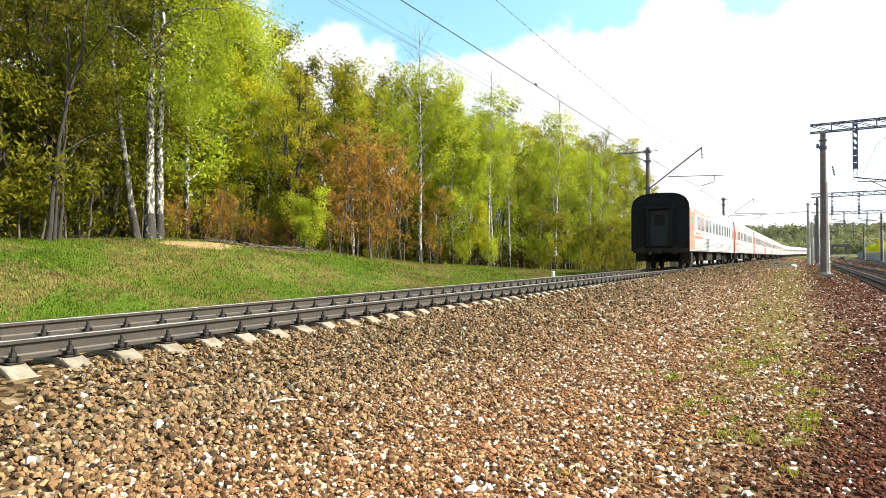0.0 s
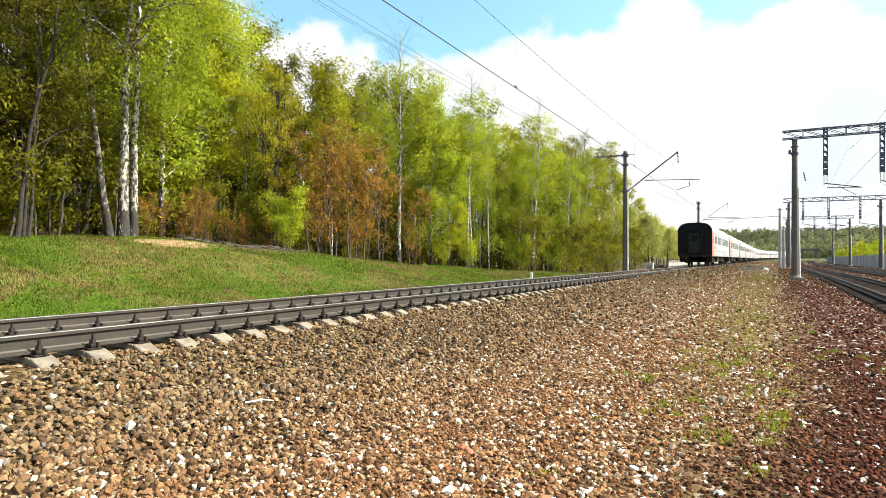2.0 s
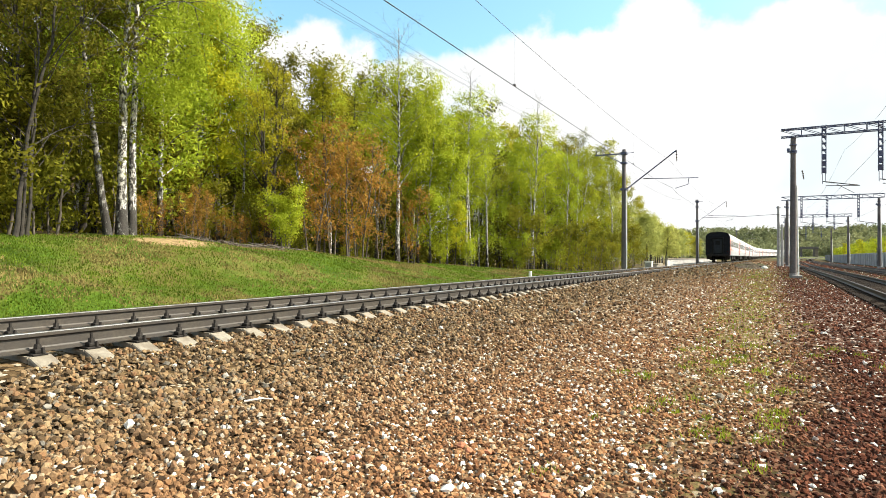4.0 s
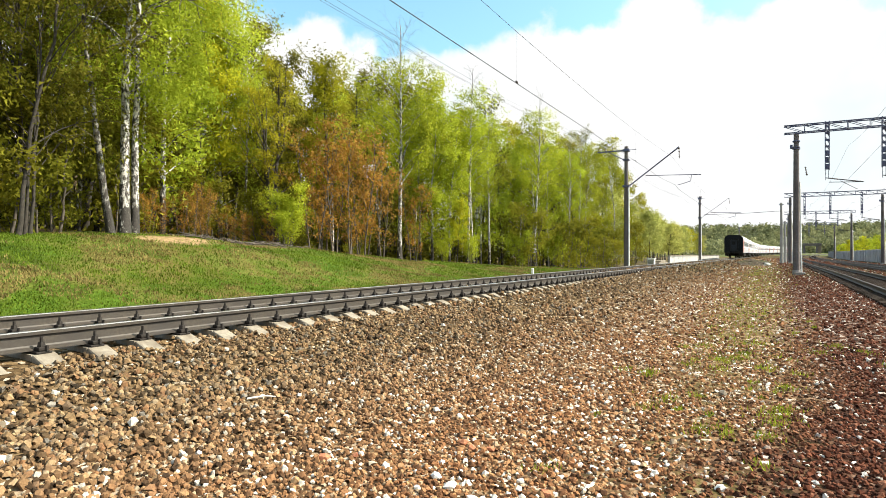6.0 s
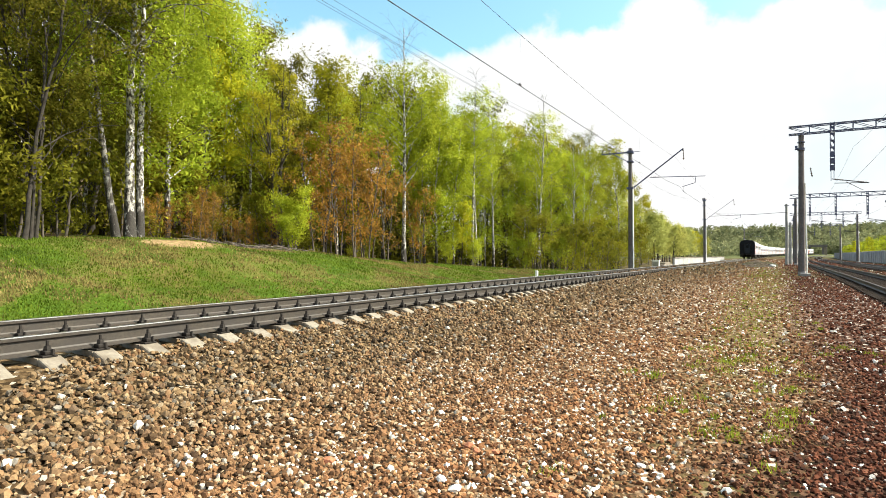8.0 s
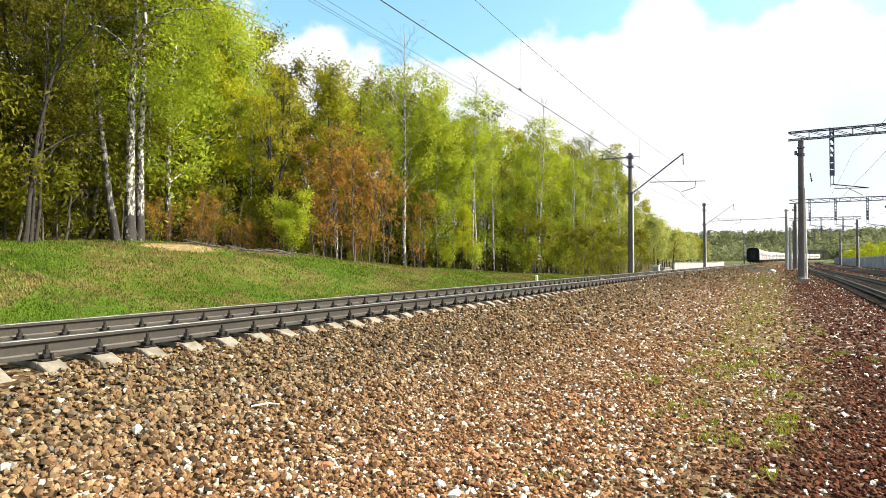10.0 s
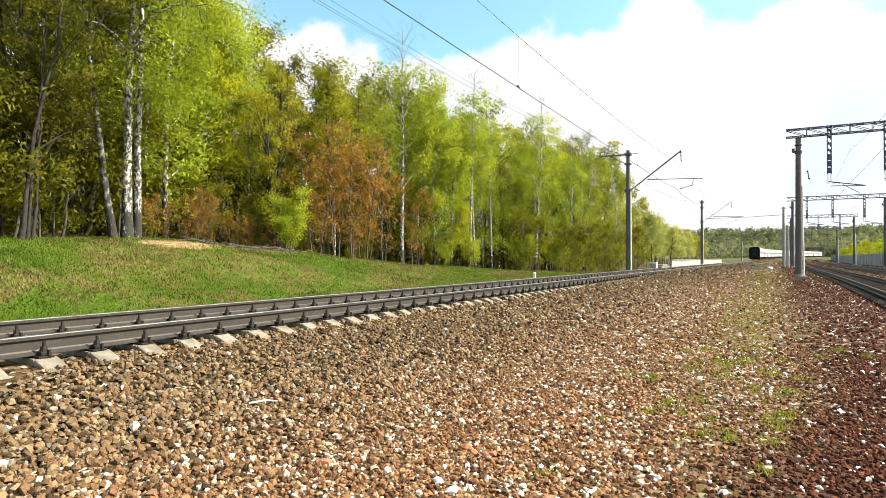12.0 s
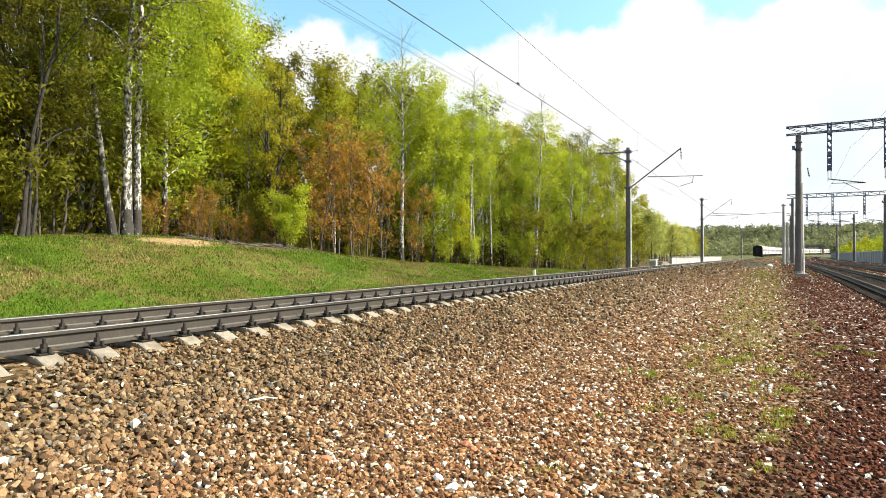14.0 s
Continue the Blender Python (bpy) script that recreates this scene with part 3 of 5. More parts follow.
        for a, b, z0, z1 in ((0.42, 0.86, 1.06, 3.3), (1.85, 2.35, 2.2, 3.32), (1.85, 5.4, 1.74, 1.92), (2.6, 8.6, 3.2, 3.28), (2.6, 4.2, 2.0, 2.12), (4.22, 4.66, 2.15, 3.15), (5.98, 6.2, 2.3, 3.0),
                             (6.4, 8.8, 1.74, 1.84), (COACH - 0.86, COACH - 0.42, 1.06, 3.3)):
            part("livery_panel", one_box(min(x, x + s * 0.006), max(x, x + s * 0.006), a, b, z0, z1), M["coach_red"], coach, "red painted panel")
        for i in range(7):
            z = 1.09 + 0.092 * i
            part("rib", one_box(min(x, x + s * 0.035), max(x, x + s * 0.035), 1.95, COACH - 1.95, z, z + 0.045), M["coach_white"], coach)
        part("gutter", one_box(min(x, x + s * 0.03), max(x, x + s * 0.03), y0 + 0.1, y1 - 0.1, 3.36, 3.40), M["coach_roof"], coach)
    for a, b, w, m in ((6.2, 8.0, 1.2, "iron"), (8.6, 11.5, 1.35, "iron"), (12.2, 13.4, 1.1, "steel"), (14.2, 17.0, 1.3, "iron")):
        part("equipment_box", one_box(-w, w, a, b, 0.42, 1.0, bevel=0.05), M[m], coach, "equipment box below the floor")
    for a in (5.0, 9.0, 12.2, 15.5, 19.5):
        part("roof_vent", rod(bmesh.new(), (0.3, a, 4.30), (0.3, a, 4.43), 0.16, 0.12, sides=10), M["coach_roof"], coach)
    for y in (3.7, COACH - 3.7):
        build_bogie(coach, y)
    return coach


COACHES = [build_coach()]
for i in range(14):
    COACHES.append(copy_thing(COACHES[0], Matrix()))
tagged(COACHES[0], "last coach of a grey-white train, near-black end wall")


def train_s(t):
    return 34.2 + 13.75 * t + 0.088 * t * t


def coach_pose(s):
    a, b = line_point(s), line_point(s + COACH)
    d = b - a
    return Matrix.Translation(a) @ Euler((math.asin(d.z / d.length), 0, -math.atan2(d.x, d.y))).to_matrix().to_4x4()


def motions():
    times = [0.5 * i for i in range(29)]
    for i, c in enumerate(COACHES):
        walk(c, [(t, coach_pose(train_s(t) + i * COACH)) for t in times])
    # the wheels of the last coach roll
    wheels = [o for o in COACHES[0].children_recursive if o.name.startswith("wheelset")]
    for w in wheels:
        p = w.location.copy()
        rows = []
        for k in range(421):
            t = k / 30
            a = (train_s(t) - train_s(0)) / 0.475
            rows.append((t, Matrix.Translation(p) @ Matrix.Rotation(-a, 4, "X")))
        walk(w, rows)


# ---------------------------------------------------------------- overhead line
def wire(name, pts, r, mat=None, parent=None, label="", sides=5):
    vs, fs = [], []
    for i, p in enumerate(pts):
        d = (Vector(pts[min(i + 1, len(pts) - 1)]) - Vector(pts[max(i - 1, 0)])).normalized()
        u = d.cross(Vector((0.3, 0.2, 0.93))).normalized()
        w = d.cross(u)
        for j in range(sides):
            a = 2 * math.pi * j / sides
            vs.append(tuple(Vector(p) + (u * math.cos(a) + w * math.sin(a)) * r))
    for i in range(len(pts) - 1):
        for j in range(sides):
            a, b = i * sides + j, i * sides + (j + 1) % sides
            fs.append((a, b, b + sides, a + sides))
    return part(name, mesh_from(name, vs, fs, mat or M["wire"], True), None, parent, label)


def insulator(bm, a, b, n=4, r=0.075):
    a, b = Vector(a), Vector(b)
    rod(bm, a, b, 0.025, sides=6)
    for i in range(n):
        p = a.lerp(b, (i + 0.5) / n)
        d = (b - a).normalized() * 0.02
        rod(bm, p - d, p + d, r, r * 0.6, sides=10)
    return bm


def build_pole(x, y, base, top, reach, arm=True):
    pole = tagged(new("catenary_pole"), "grey round concrete catenary pole with steel bracket", "catenary pole", group="poles along the main track")
    pole.location = (x, y, 0)
    part("mast", rod(bmesh.new(), (0, 0, base - 1.0), (0, 0, top), 0.185, 0.14, sides=20), M["dark_concrete"], pole)
    bm = rod(bmesh.new(), (0.23, -0.06, base - 0.3), (0.20, -0.06, top - 3.0), 0.055, sides=6)
    part("earth_wire", bm, M["white_paint"], pole, "white painted earthing rod")
    bm = bmesh.new()
    if arm:
        box(bm, -2.25, 0.22, -0.05, 0.05, top - 0.36, top - 0.26, 0.01)
        rod(bm, (-1.4, 0, top - 0.3), (-0.16, 0, top - 1.05), 0.035, sides=6)
    box(bm, -0.24, 0.24, -0.22, 0.22, top - 0.42, top - 0.20, 0.02)
    box(bm, -0.24, 0.24, -0.22, 0.22, top - 1.13, top - 0.98, 0.02)
    part("crossarm" if arm else "clamp_band", bm, M["dark_steel"], pole)
    for dx in (-2.15, -1.62, -1.08) if arm else (-0.25, 0.25):
        part("insulator", insulator(bmesh.new(), (dx, 0, top - 0.26), (dx, 0, top + 0.02), 3, 0.06), M["porcelain"], pole)
    bm = bmesh.new()
    rod(bm, (0.2, 0, top - 3.1), (reach, 0, top - 0.35), 0.05 if arm else 0.028, sides=8)
    box(bm, -0.25, 0.25, -0.23, 0.23, top - 3.2, top - 3.02, 0.02)
    rod(bm, (0.15, 0, top - 0.3), (0.75, 0, top - 0.28), 0.02, sides=6)
    part("bracket", bm, M["dark_steel"], pole)
    part("insulator", insulator(bmesh.new(), (reach - 0.02, 0, top - 0.4), (reach + 0.02, 0, top - 1.2), 4), M["porcelain"], pole)
    bm = bmesh.new()
    rod(bm, (1.45, 0, top - 2.35), (reach + 1.5, 0, top - 2.5), 0.028, sides=6)
    rod(bm, (reach + 0.85, 0, top - 2.5), (reach + 0.8, 0, top - 2.95), 0.022, sides=6)
    rod(bm, (reach + 0.8, 0, top - 2.95), (reach - 0.1, 0, top - 3.2), 0.022, sides=6)
    part("steady_arm", bm, M["dark_steel"], pole)
    part("insulator", insulator(bmesh.new(), (1.45, 0, top - 2.34), (2.15, 0, top - 2.38), 4), M["porcelain"], pole)
    return pole


POLES = (-5, 47, 93, 205)
for y in POLES[1:]:
    build_pole(-10.2 + bend(y) + (0.45 if y == 93 else 0), y, 0.42, 9.78 + rise(y), 3.85, y == 47)


def sag(z0, z1, depth, n, a, b, xa, xb):
    return [(xa + (xb - xa) * k / n, a + (b - a) * k / n, z0 + (z1 - z0) * k / n - depth * 4 * (k / n) * (1 - k / n)) for k in range(n + 1)]


def build_wires():
    cat = tagged(new("overhead_wires"), "messenger wire, droppers and contact wire over the main track", "overhead wires")
    for a, b in zip(POLES, POLES[1:]):
        pts = sag(8.76 + rise(a), 8.76 + rise(b), 0.62, 12, a, b, -6.5 + bend(a), -6.5 + bend(b))
        wire("messenger_wire", [(TRACK_X if 0 < k < 12 else TRACK_X, p[1], p[2]) for k, p in enumerate(pts)], 0.0065, parent=cat)
        con = [(TRACK_X + (0.25 if k % 12 == 0 else 0), p[1], 6.61 + rise(p[1]) - 0.02 * math.sin(k * math.pi / 12)) for k, p in enumerate(pts)]
        wire("contact_wire", con, 0.012, parent=cat)
        for k in (1, 5, 9):
            wire("dropper", [(TRACK_X, pts[k][1], pts[k][2]), (TRACK_X, pts[k][1], 6.6 + rise(pts[k][1]))], 0.0025, parent=cat)
            part("wire_clamp", one_box(TRACK_X - 0.02, TRACK_X + 0.02, pts[k][1] - 0.06, pts[k][1] + 0.06, 6.6 + rise(pts[k][1]), 6.66 + rise(pts[k][1])), M["iron"], cat)
    feed = tagged(new("feeder_wires"), "three thin feeder wires strung on the pole crossarms", "feeder wires")
    for dx, deep in ((-2.15, 0.58), (-1.62, 0.86), (-1.08, 1.02)):
        for a, b in zip(POLES, POLES[1:]):
            wire("feeder_wire", sag(9.8 + rise(a), 9.8 + rise(b), deep, 10, a, b, -10.2 + dx + bend(a), -10.2 + dx + bend(b)), 0.0055, parent=feed)


build_wires()


def truss(parent, x0, x1, z0, z1, w=0.28):
    for s in (-1, 1):
        for z in (z0, z1):
            part("chord", one_box(x0, x1, s * w - 0.035, s * w + 0.035, z - 0.032, z + 0.032), M["dark_steel"], parent)
    n = int((x1 - x0) / 1.1)
    step = (x1 - x0) / n
    for i in range(n):
        xa, xb = x0 + i * step, x0 + (i + 1) * step
        bm = bmesh.new()
        for s in (-1, 1):
            rod(bm, (xa, s * w, z1), (xb, s * w, z0), 0.022, sides=5)
            rod(bm, (xb, s * w, z0), (xb, s * w, z1), 0.020, sides=5)
        rod(bm, (xa, -w, z1), (xb, w, z1), 0.02, sides=5)
        part("brace", bm, M["dark_steel"], parent)


def hanger(parent, x, z_top, z_low):
    bm = bmesh.new()
    for sx in (-0.11, 0.11):
        for sy in (-0.11, 0.11):
            rod(bm, (x + sx, sy, z_top + 0.1), (x + sx, sy, z_low), 0.022, sides=5)
    n = 7
    for i in range(n):
        za, zb = z_top + (z_low - z_top) * i / n, z_top + (z_low - z_top) * (i + 1) / n
        for sy in (-0.11, 0.11):
            rod(bm, (x - 0.11, sy, za), (x + 0.11, sy, zb), 0.018, sides=4)
            box(bm, x - 0.12, x + 0.12, sy - 0.008, sy + 0.008, (za + zb) / 2 - (0.05 if i < 4 else 0.17), (za + zb) / 2 + (0.05 if i < 4 else 0.17))
    rod(bm, (x - 0.08, 0, z_low), (x - 0.08, 0, z_low - 0.65), 0.02, sides=5)
    rod(bm, (x + 0.08, 0, z_low), (x + 0.08, 0, z_low - 0.50), 0.02, sides=5)
    part("hanger", bm, M["dark_steel"], parent)
    bm = bmesh.new()
    rod(bm, (x - 0.05, 0, z_low - 0.50), (x + 1.9, 0, z_low - 0.85), 0.03, sides=6)
    rod(bm, (x + 0.1, 0, z_low - 0.78), (x + 1.9, 0, z_low - 0.85), 0.022, sides=6)
    rod(bm, (x + 0.7, 0, z_low - 0.72), (x + 1.6, 0, z_low - 1.30), 0.018, sides=6)
    part("registration_arm", bm, M["wire"], parent)
    part("insulator", insulator(bmesh.new(), (x + 0.1, 0, z_low - 0.53), (x + 0.6, 0, z_low - 0.62), 4, 0.07), M["porcelain"], parent)
    part("insulator", insulator(bmesh.new(), (x + 1.3, 0, z_low - 0.74), (x + 1.8, 0, z_low - 0.83), 4, 0.07), M["porcelain"], parent)


def build_gantry(y, x0, beam=9.35):
    g = tagged(new("catenary_gantry"), "steel lattice beam gantry on round concrete masts over station tracks", "catenary gantry", group="gantries over the station")
    g.location = (x0, y, rise(y))
    top = beam
    for mx in (0.25, 10.6):
        part("mast", rod(bmesh.new(), (mx, 0, -0.8), (mx, 0, top - 0.05), 0.215, 0.155, sides=20), M["dark_concrete"], g, "dirty grey-brown concrete mast")
        part("foundation", rod(bmesh.new(), (mx, 0, -0.6), (mx, 0, 0.42), 0.24, 0.23, sides=20), M["concrete"], g)
        part("footing", one_box(mx - 0.1, mx + 0.5, -0.45, 0.25, -0.3, 0.30, bevel=0.03), M["concrete"], g)
        part("earth_rod", rod(bmesh.new(), (mx + 0.29, -0.14, 0.2), (mx + 0.20, -0.14, top - 3.2), 0.045, sides=6), M["white_paint"], g, "white painted earthing rod")
        bm = bmesh.new()
        for z in (top - 0.55, top - 0.95, top - 1.05):
            rod(bm, (mx, 0, z), (mx, 0, z + 0.07), 0.22, sides=16)
        box(bm, mx - 0.36, mx - 0.2, -0.1, 0.1, top - 0.98, top - 0.72, 0.02)
        part("collar", bm, M["dark_steel"], g)
    truss(g, -0.45, 11.2, top + 0.03, top + 0.52, 0.24)
    for hx in (1.95, 4.9, 8.4):
        hanger(g, hx, top + 0.52, top - 2.5)
    part("insulator", insulator(bmesh.new(), (0.75, 0, top - 2.2), (0.85, 0, top - 2.8), 4, 0.07), M["porcelain"], g)
    return g


GANTRY_Y = (45, 95, 136, 186)
for y in GANTRY_Y:
    build_gantry(y, 0.85 + bend_right(y) + (0.4 if y > 45 else 0))


def build_station_wires():
    cat = tagged(new("overhead_wires"), "contact and messenger wires over the station tracks", "overhead wires")
    for x in (3.9, 8.5):
        stops = (8,) + GANTRY_Y + (260,)
        for a, b in zip(stops, stops[1:]):
            xa, xb = x + bend_right(a), x + bend_right(b)
            wire("messenger_wire", sag(8.3 + rise(a), 8.3 + rise(b), 0.8, 8, a, b, xa, xb), 0.006, parent=cat)
            wire("contact_wire", sag(6.2 + rise(a), 6.2 + rise(b), 0.03, 4, a, b, xa, xb), 0.007, parent=cat)


build_station_wires()


def build_slim_masts():
    # further masts between the lines
    for x, y, h in ((0.55, 100, 8.9), (1.1, 108, 6.6)):
        m = tagged(new("line_mast"), "slim grey concrete mast between the tracks", "mast", group="masts between the tracks")
        m.location = (x, y, 0.1)
        part("shaft", rod(bmesh.new(), (0, 0, -0.8), (0, 0, h), 0.22, 0.15, sides=14), M["concrete"], m)
        part("cap", one_box(-0.3, 0.3, -0.06, 0.06, h - 0.28, h - 0.18), M["dark_steel"], m)
        part("earth_rod", rod(bmesh.new(), (0.26, -0.05, 0), (0.2, -0.05, h - 2.5), 0.03, sides=6), M["white_paint"], m, "white painted earthing rod")


build_slim_masts()
span = tagged(new("cross_span"), "thin cross span wire between pole and mast", "span wire")
wire("span_wire", [(-9.2, 93.5, 7.15), (-3.5, 94, 7.25), (0.6, 95, 7.5)], 0.03, parent=span)


# ---------------------------------------------------------------- trees
class Tree:
    """A skeleton of tubes and the points where leaves grow."""

    def __init__(self, seed):
        self.rng = random.Random(seed)
        self.v, self.f, self.k = [], [], []
        self.tips = []

    def tube(self, pts, radii, sides, kind=0):
        base = len(self.v)
        for i, (p, r) in enumerate(zip(pts, radii)):
            d = (pts[min(i + 1, len(pts) - 1)] - pts[max(i - 1, 0)]).normalized()
            u = d.cross(Vector((0.31, 0.95, 0.1))).normalized()
            w = d.cross(u)
            for j in range(sides):
                a = 2 * math.pi * j / sides
                self.v.append(p + (u * math.cos(a) + w * math.sin(a)) * r)
        for i in range(len(pts) - 1):
            for j in range(sides):
                a, b = base + i * sides + j, base + i * sides + (j + 1) % sides
                self.f.append((a, b, b + sides, a + sides))
                self.k.append(kind)

    def bough(self, start, way, length, r, depth, droop, n_sub, thin):
        g = self.rng
        n = 5 if depth else 3
        pts, p, d = [start], start.copy(), way.normalized()
        for i in range(n):
            d = (d + Vector((g.gauss(0, 0.13), g.gauss(0, 0.13), g.gauss(0, 0.10) - droop * (i / n) * 0.5))).normalized()
            p = p + d * (length / n)
            pts.append(p.copy())
        if depth or self.twigs:
            self.tube(pts, [r * (1 - 0.85 * i / n) for i in range(n + 1)], 4 if depth else 3, 1 if thin else 0)
        if depth == 0:
            self.tips.append(pts)
            return
        for i in range(n_sub):
            t = 0.25 + 0.75 * (i + g.random()) / n_sub
            q = min(n - 1, int(t * n))
            s = pts[q].lerp(pts[q + 1], t * n - q)
            side = d.cross(Vector((g.gauss(0, 1), g.gauss(0, 1), g.gauss(0, 1)))).normalized()
            w = (pts[q + 1] - pts[q]).normalized() * 0.7 + side * 0.75 + Vector((0, 0, 0.15 - droop * 0.35))
            self.bough(s, w, length * g.uniform(0.34, 0.55) * (1.15 - 0.5 * t), r * 0.42, depth - 1, droop * 1.4, max(3, n_sub - 2), True)
        self.tips.append(pts[n // 2:])

    def grow(self, h, r, base, spread_r, boughs, lean=0.03, droop=0.5, up=0.7, stems=1, n_sub=5, shape=0.6, wobble=0.10, tilt=(0.0, 0.0), limb=0.30, twigs=True):
        g, self.twigs = self.rng, twigs
        for st in range(stems):
            a0 = g.random() * 6.28
            lx, ly = tilt[0] + g.gauss(0, lean) + (0.10 * math.cos(a0) if stems > 1 else 0), tilt[1] + g.gauss(0, lean) + (0.10 * math.sin(a0) if stems > 1 else 0)
            hh = h * (1 if st == 0 else g.uniform(0.75, 0.95))
            rr = r * (1 if st == 0 else g.uniform(0.6, 0.85))
            n = 14
            pts = []
            wx, wy = 0.0, 0.0
            for i in range(n + 1):
                t = i / n
                wx += g.gauss(0, wobble) * (0.4 + t)
                wy += g.gauss(0, wobble) * (0.4 + t)
                off = 0.28 * st
                pts.append(Vector((lx * hh * t + wx * 0.5 + off * math.cos(a0), ly * hh * t + wy * 0.5 + off * math.sin(a0), -0.5 + (hh + 0.5) * t)))
            rad = [rr * (1.45 if i == 0 else 1.12 if i == 1 else 1.0) * (1 - 0.93 * (i / n) ** 0.9) + 0.008 for i in range(n + 1)]
            self.tube(pts, rad, 9)
            for b in range(boughs // stems):
                t = base + (1 - base) * ((b + g.random()) / (boughs / stems)) ** 0.9 * 0.98
                q = min(n - 1, int(t * n))
                s = pts[q].lerp(pts[q + 1], t * n - q)
                a = b * 2.4 + g.random()
                rel = (t - base) / (1 - base)
                reach = spread_r * (math.sin(math.pi * min(1, 0.16 + 0.84 * rel)) ** shape * 0.85 + 0.18) * g.uniform(0.65, 1.15)
                w = Vector((math.cos(a), math.sin(a), up * g.uniform(0.5, 1.5) + 0.7 * rel))
                self.bough(s, w, reach, max(0.014, rr * limb * (1.1 - rel)), 1, droop, n_sub, False)
        return self

    def leaves(self, count, size, scatter, hang=0.0, low=0.0, nseed=1, high=99.0):
        """Quads round the twigs, as arrays."""
        rs = np.random.RandomState(nseed)
        pts = np.array([tuple(p) for tip in self.tips for p in tip[1:]])
        pts = pts[(pts[:, 2] > low) & (pts[:, 2] < high)]
        rs.shuffle(pts)
        pts = pts[rs.uniform(0, 1, len(pts)) < 0.42]
        c = pts[(len(pts) * rs.uniform(0, 1, count) ** 1.35).astype(int)] + rs.normal(0, scatter, (count, 3)) * (1, 1, 0.8)
        c[:, 2] -= np.abs(rs.normal(0, 1, count)) * hang
        out = c - np.array([0.0, 0.0, pts[:, 2].mean()])
        out *= (1, 1, 0.45)
        out /= np.linalg.norm(out, axis=1)[:, None] + 1e-6
        face = out + rs.normal(0, 0.55, (count, 3)) + (0, 0, 0.25)
        u = np.cross(face, rs.normal(0, 1, (count, 3)))
        u /= np.linalg.norm(u, axis=1)[:, None]
        w = np.cross(face, u)
        w /= np.linalg.norm(w, axis=1)[:, None]
        s = size * rs.uniform(0.55, 1.35, (count, 1))
        tri = np.stack([c - u * s, c + w * s * 0.75, c + u * s], 1).reshape(-1, 3)
        return tri, np.arange(count * 3).reshape(-1, 3)


def make_tree(name, label, bark, leaf, seed, leaf_count, leaf_size, scatter, hang=0.0, leaf_low=0.0, leaf_high=99.0, category="tree", group="", **shape):
    t = Tree(seed).grow(**shape)
    tree = tagged(new(name), label, category, group)
    part("trunk", mesh_from("trunk", t.v, t.f, (M[bark], M["twig"]), True, t.k), None, tree)
    v, f = t.leaves(leaf_count, leaf_size, scatter, hang, leaf_low, seed, leaf_high)
    part("crown", mesh_from("crown", v, f, M[leaf]), None, tree)
    return tree


def plant(proto, x, y, scale=1.0, turn=None, label="", sink=0.0, stretch=1.0):
    t = copy_thing(proto, Matrix.LocRotScale((x, y, ground_z(x, y) - sink), Euler((0, 0, random.uniform(0, 6.28) if turn is None else radians(turn))), (scale, scale, scale * stretch)))
    if label:
        tagged(t, label)
    return t


# how high the wood stands over the horizon: bearing from +y, elevation, in degrees
SKYLINE = ((-80, 24), (-66.6, 24), (-54.6, 26), (-50.9, 23.2), (-49.2, 20.6), (-47.9, 19.0), (-46.4, 18.4), (-43.4, 18.2), (-39.7, 17.2), (-37.0, 15.8),
           (-34.8, 16.6), (-31.5, 16.2), (-29.3, 14.0), (-27.1, 14.4), (-24.4, 14.0), (-22.2, 11.7), (-20.4, 12.4), (-18.0, 11.4),
           (-14.9, 11.7), (-13.3, 10.6), (-12.3, 8.6), (-10.6, 4.2), (-9.5, 3.3), (-7.9, 2.3), (0, 2.1))


def height_under_skyline(x, y):
    e = lerp_table(math.degrees(math.atan2(x, y)), SKYLINE)
    return 1.45 + math.hypot(x, y) * math.tan(radians(e)) - ground_z(x, y)


P, HIGH = {}, {}


def proto(key, *a, **k):
    P[key] = make_tree(*a, **k)
    HIGH[key] = k["h"] + 0.5


B_EDGE, D_WOOD, M_EDGE, BUSHES = "birches of the wood edge", "dark trees of the wood", "maples of the wood edge", "bushes of the wood edge"
proto("birch_twin", "birch_tree", "big twin birch with white bark, dark at its foot", "birch_bark", "leaf_birch", 11, 26000, 0.066, 0.24, 0.5, 4.2, group=B_EDGE,
      h=15.5, r=0.17, base=0.30, spread_r=4.0, boughs=30, droop=1.0, up=0.6, n_sub=6, lean=0.005, tilt=(0.0, 0.02), wobble=0.09)
proto("birch_second", "birch_tree", "white birch stem close beside the big birch", "birch_bark", "leaf_birch", 14, 24000, 0.066, 0.24, 0.5, 4.6, group=B_EDGE,
      h=14.0, r=0.14, base=0.36, spread_r=4.0, boughs=22, droop=1.0, up=0.6, n_sub=6, lean=0.005, tilt=(0.01, 0.012), wobble=0.05)
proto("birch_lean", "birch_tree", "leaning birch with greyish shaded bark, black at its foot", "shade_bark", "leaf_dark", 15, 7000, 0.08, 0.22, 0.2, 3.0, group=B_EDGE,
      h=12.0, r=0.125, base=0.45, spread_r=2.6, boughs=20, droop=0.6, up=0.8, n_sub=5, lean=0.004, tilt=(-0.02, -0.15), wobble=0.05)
proto("birch_tall", "birch_tree", "tall straight white birch with bare feathery top", "birch_bark", "leaf_birch", 16, 13000, 0.09, 0.19, 0.45, 5.6, leaf_high=12.9, group=B_EDGE,
      h=15.0, r=0.15, base=0.34, spread_r=3.7, boughs=42, droop=0.9, up=0.95, n_sub=6, lean=0.003, tilt=(0.0, 0.0), wobble=0.05)
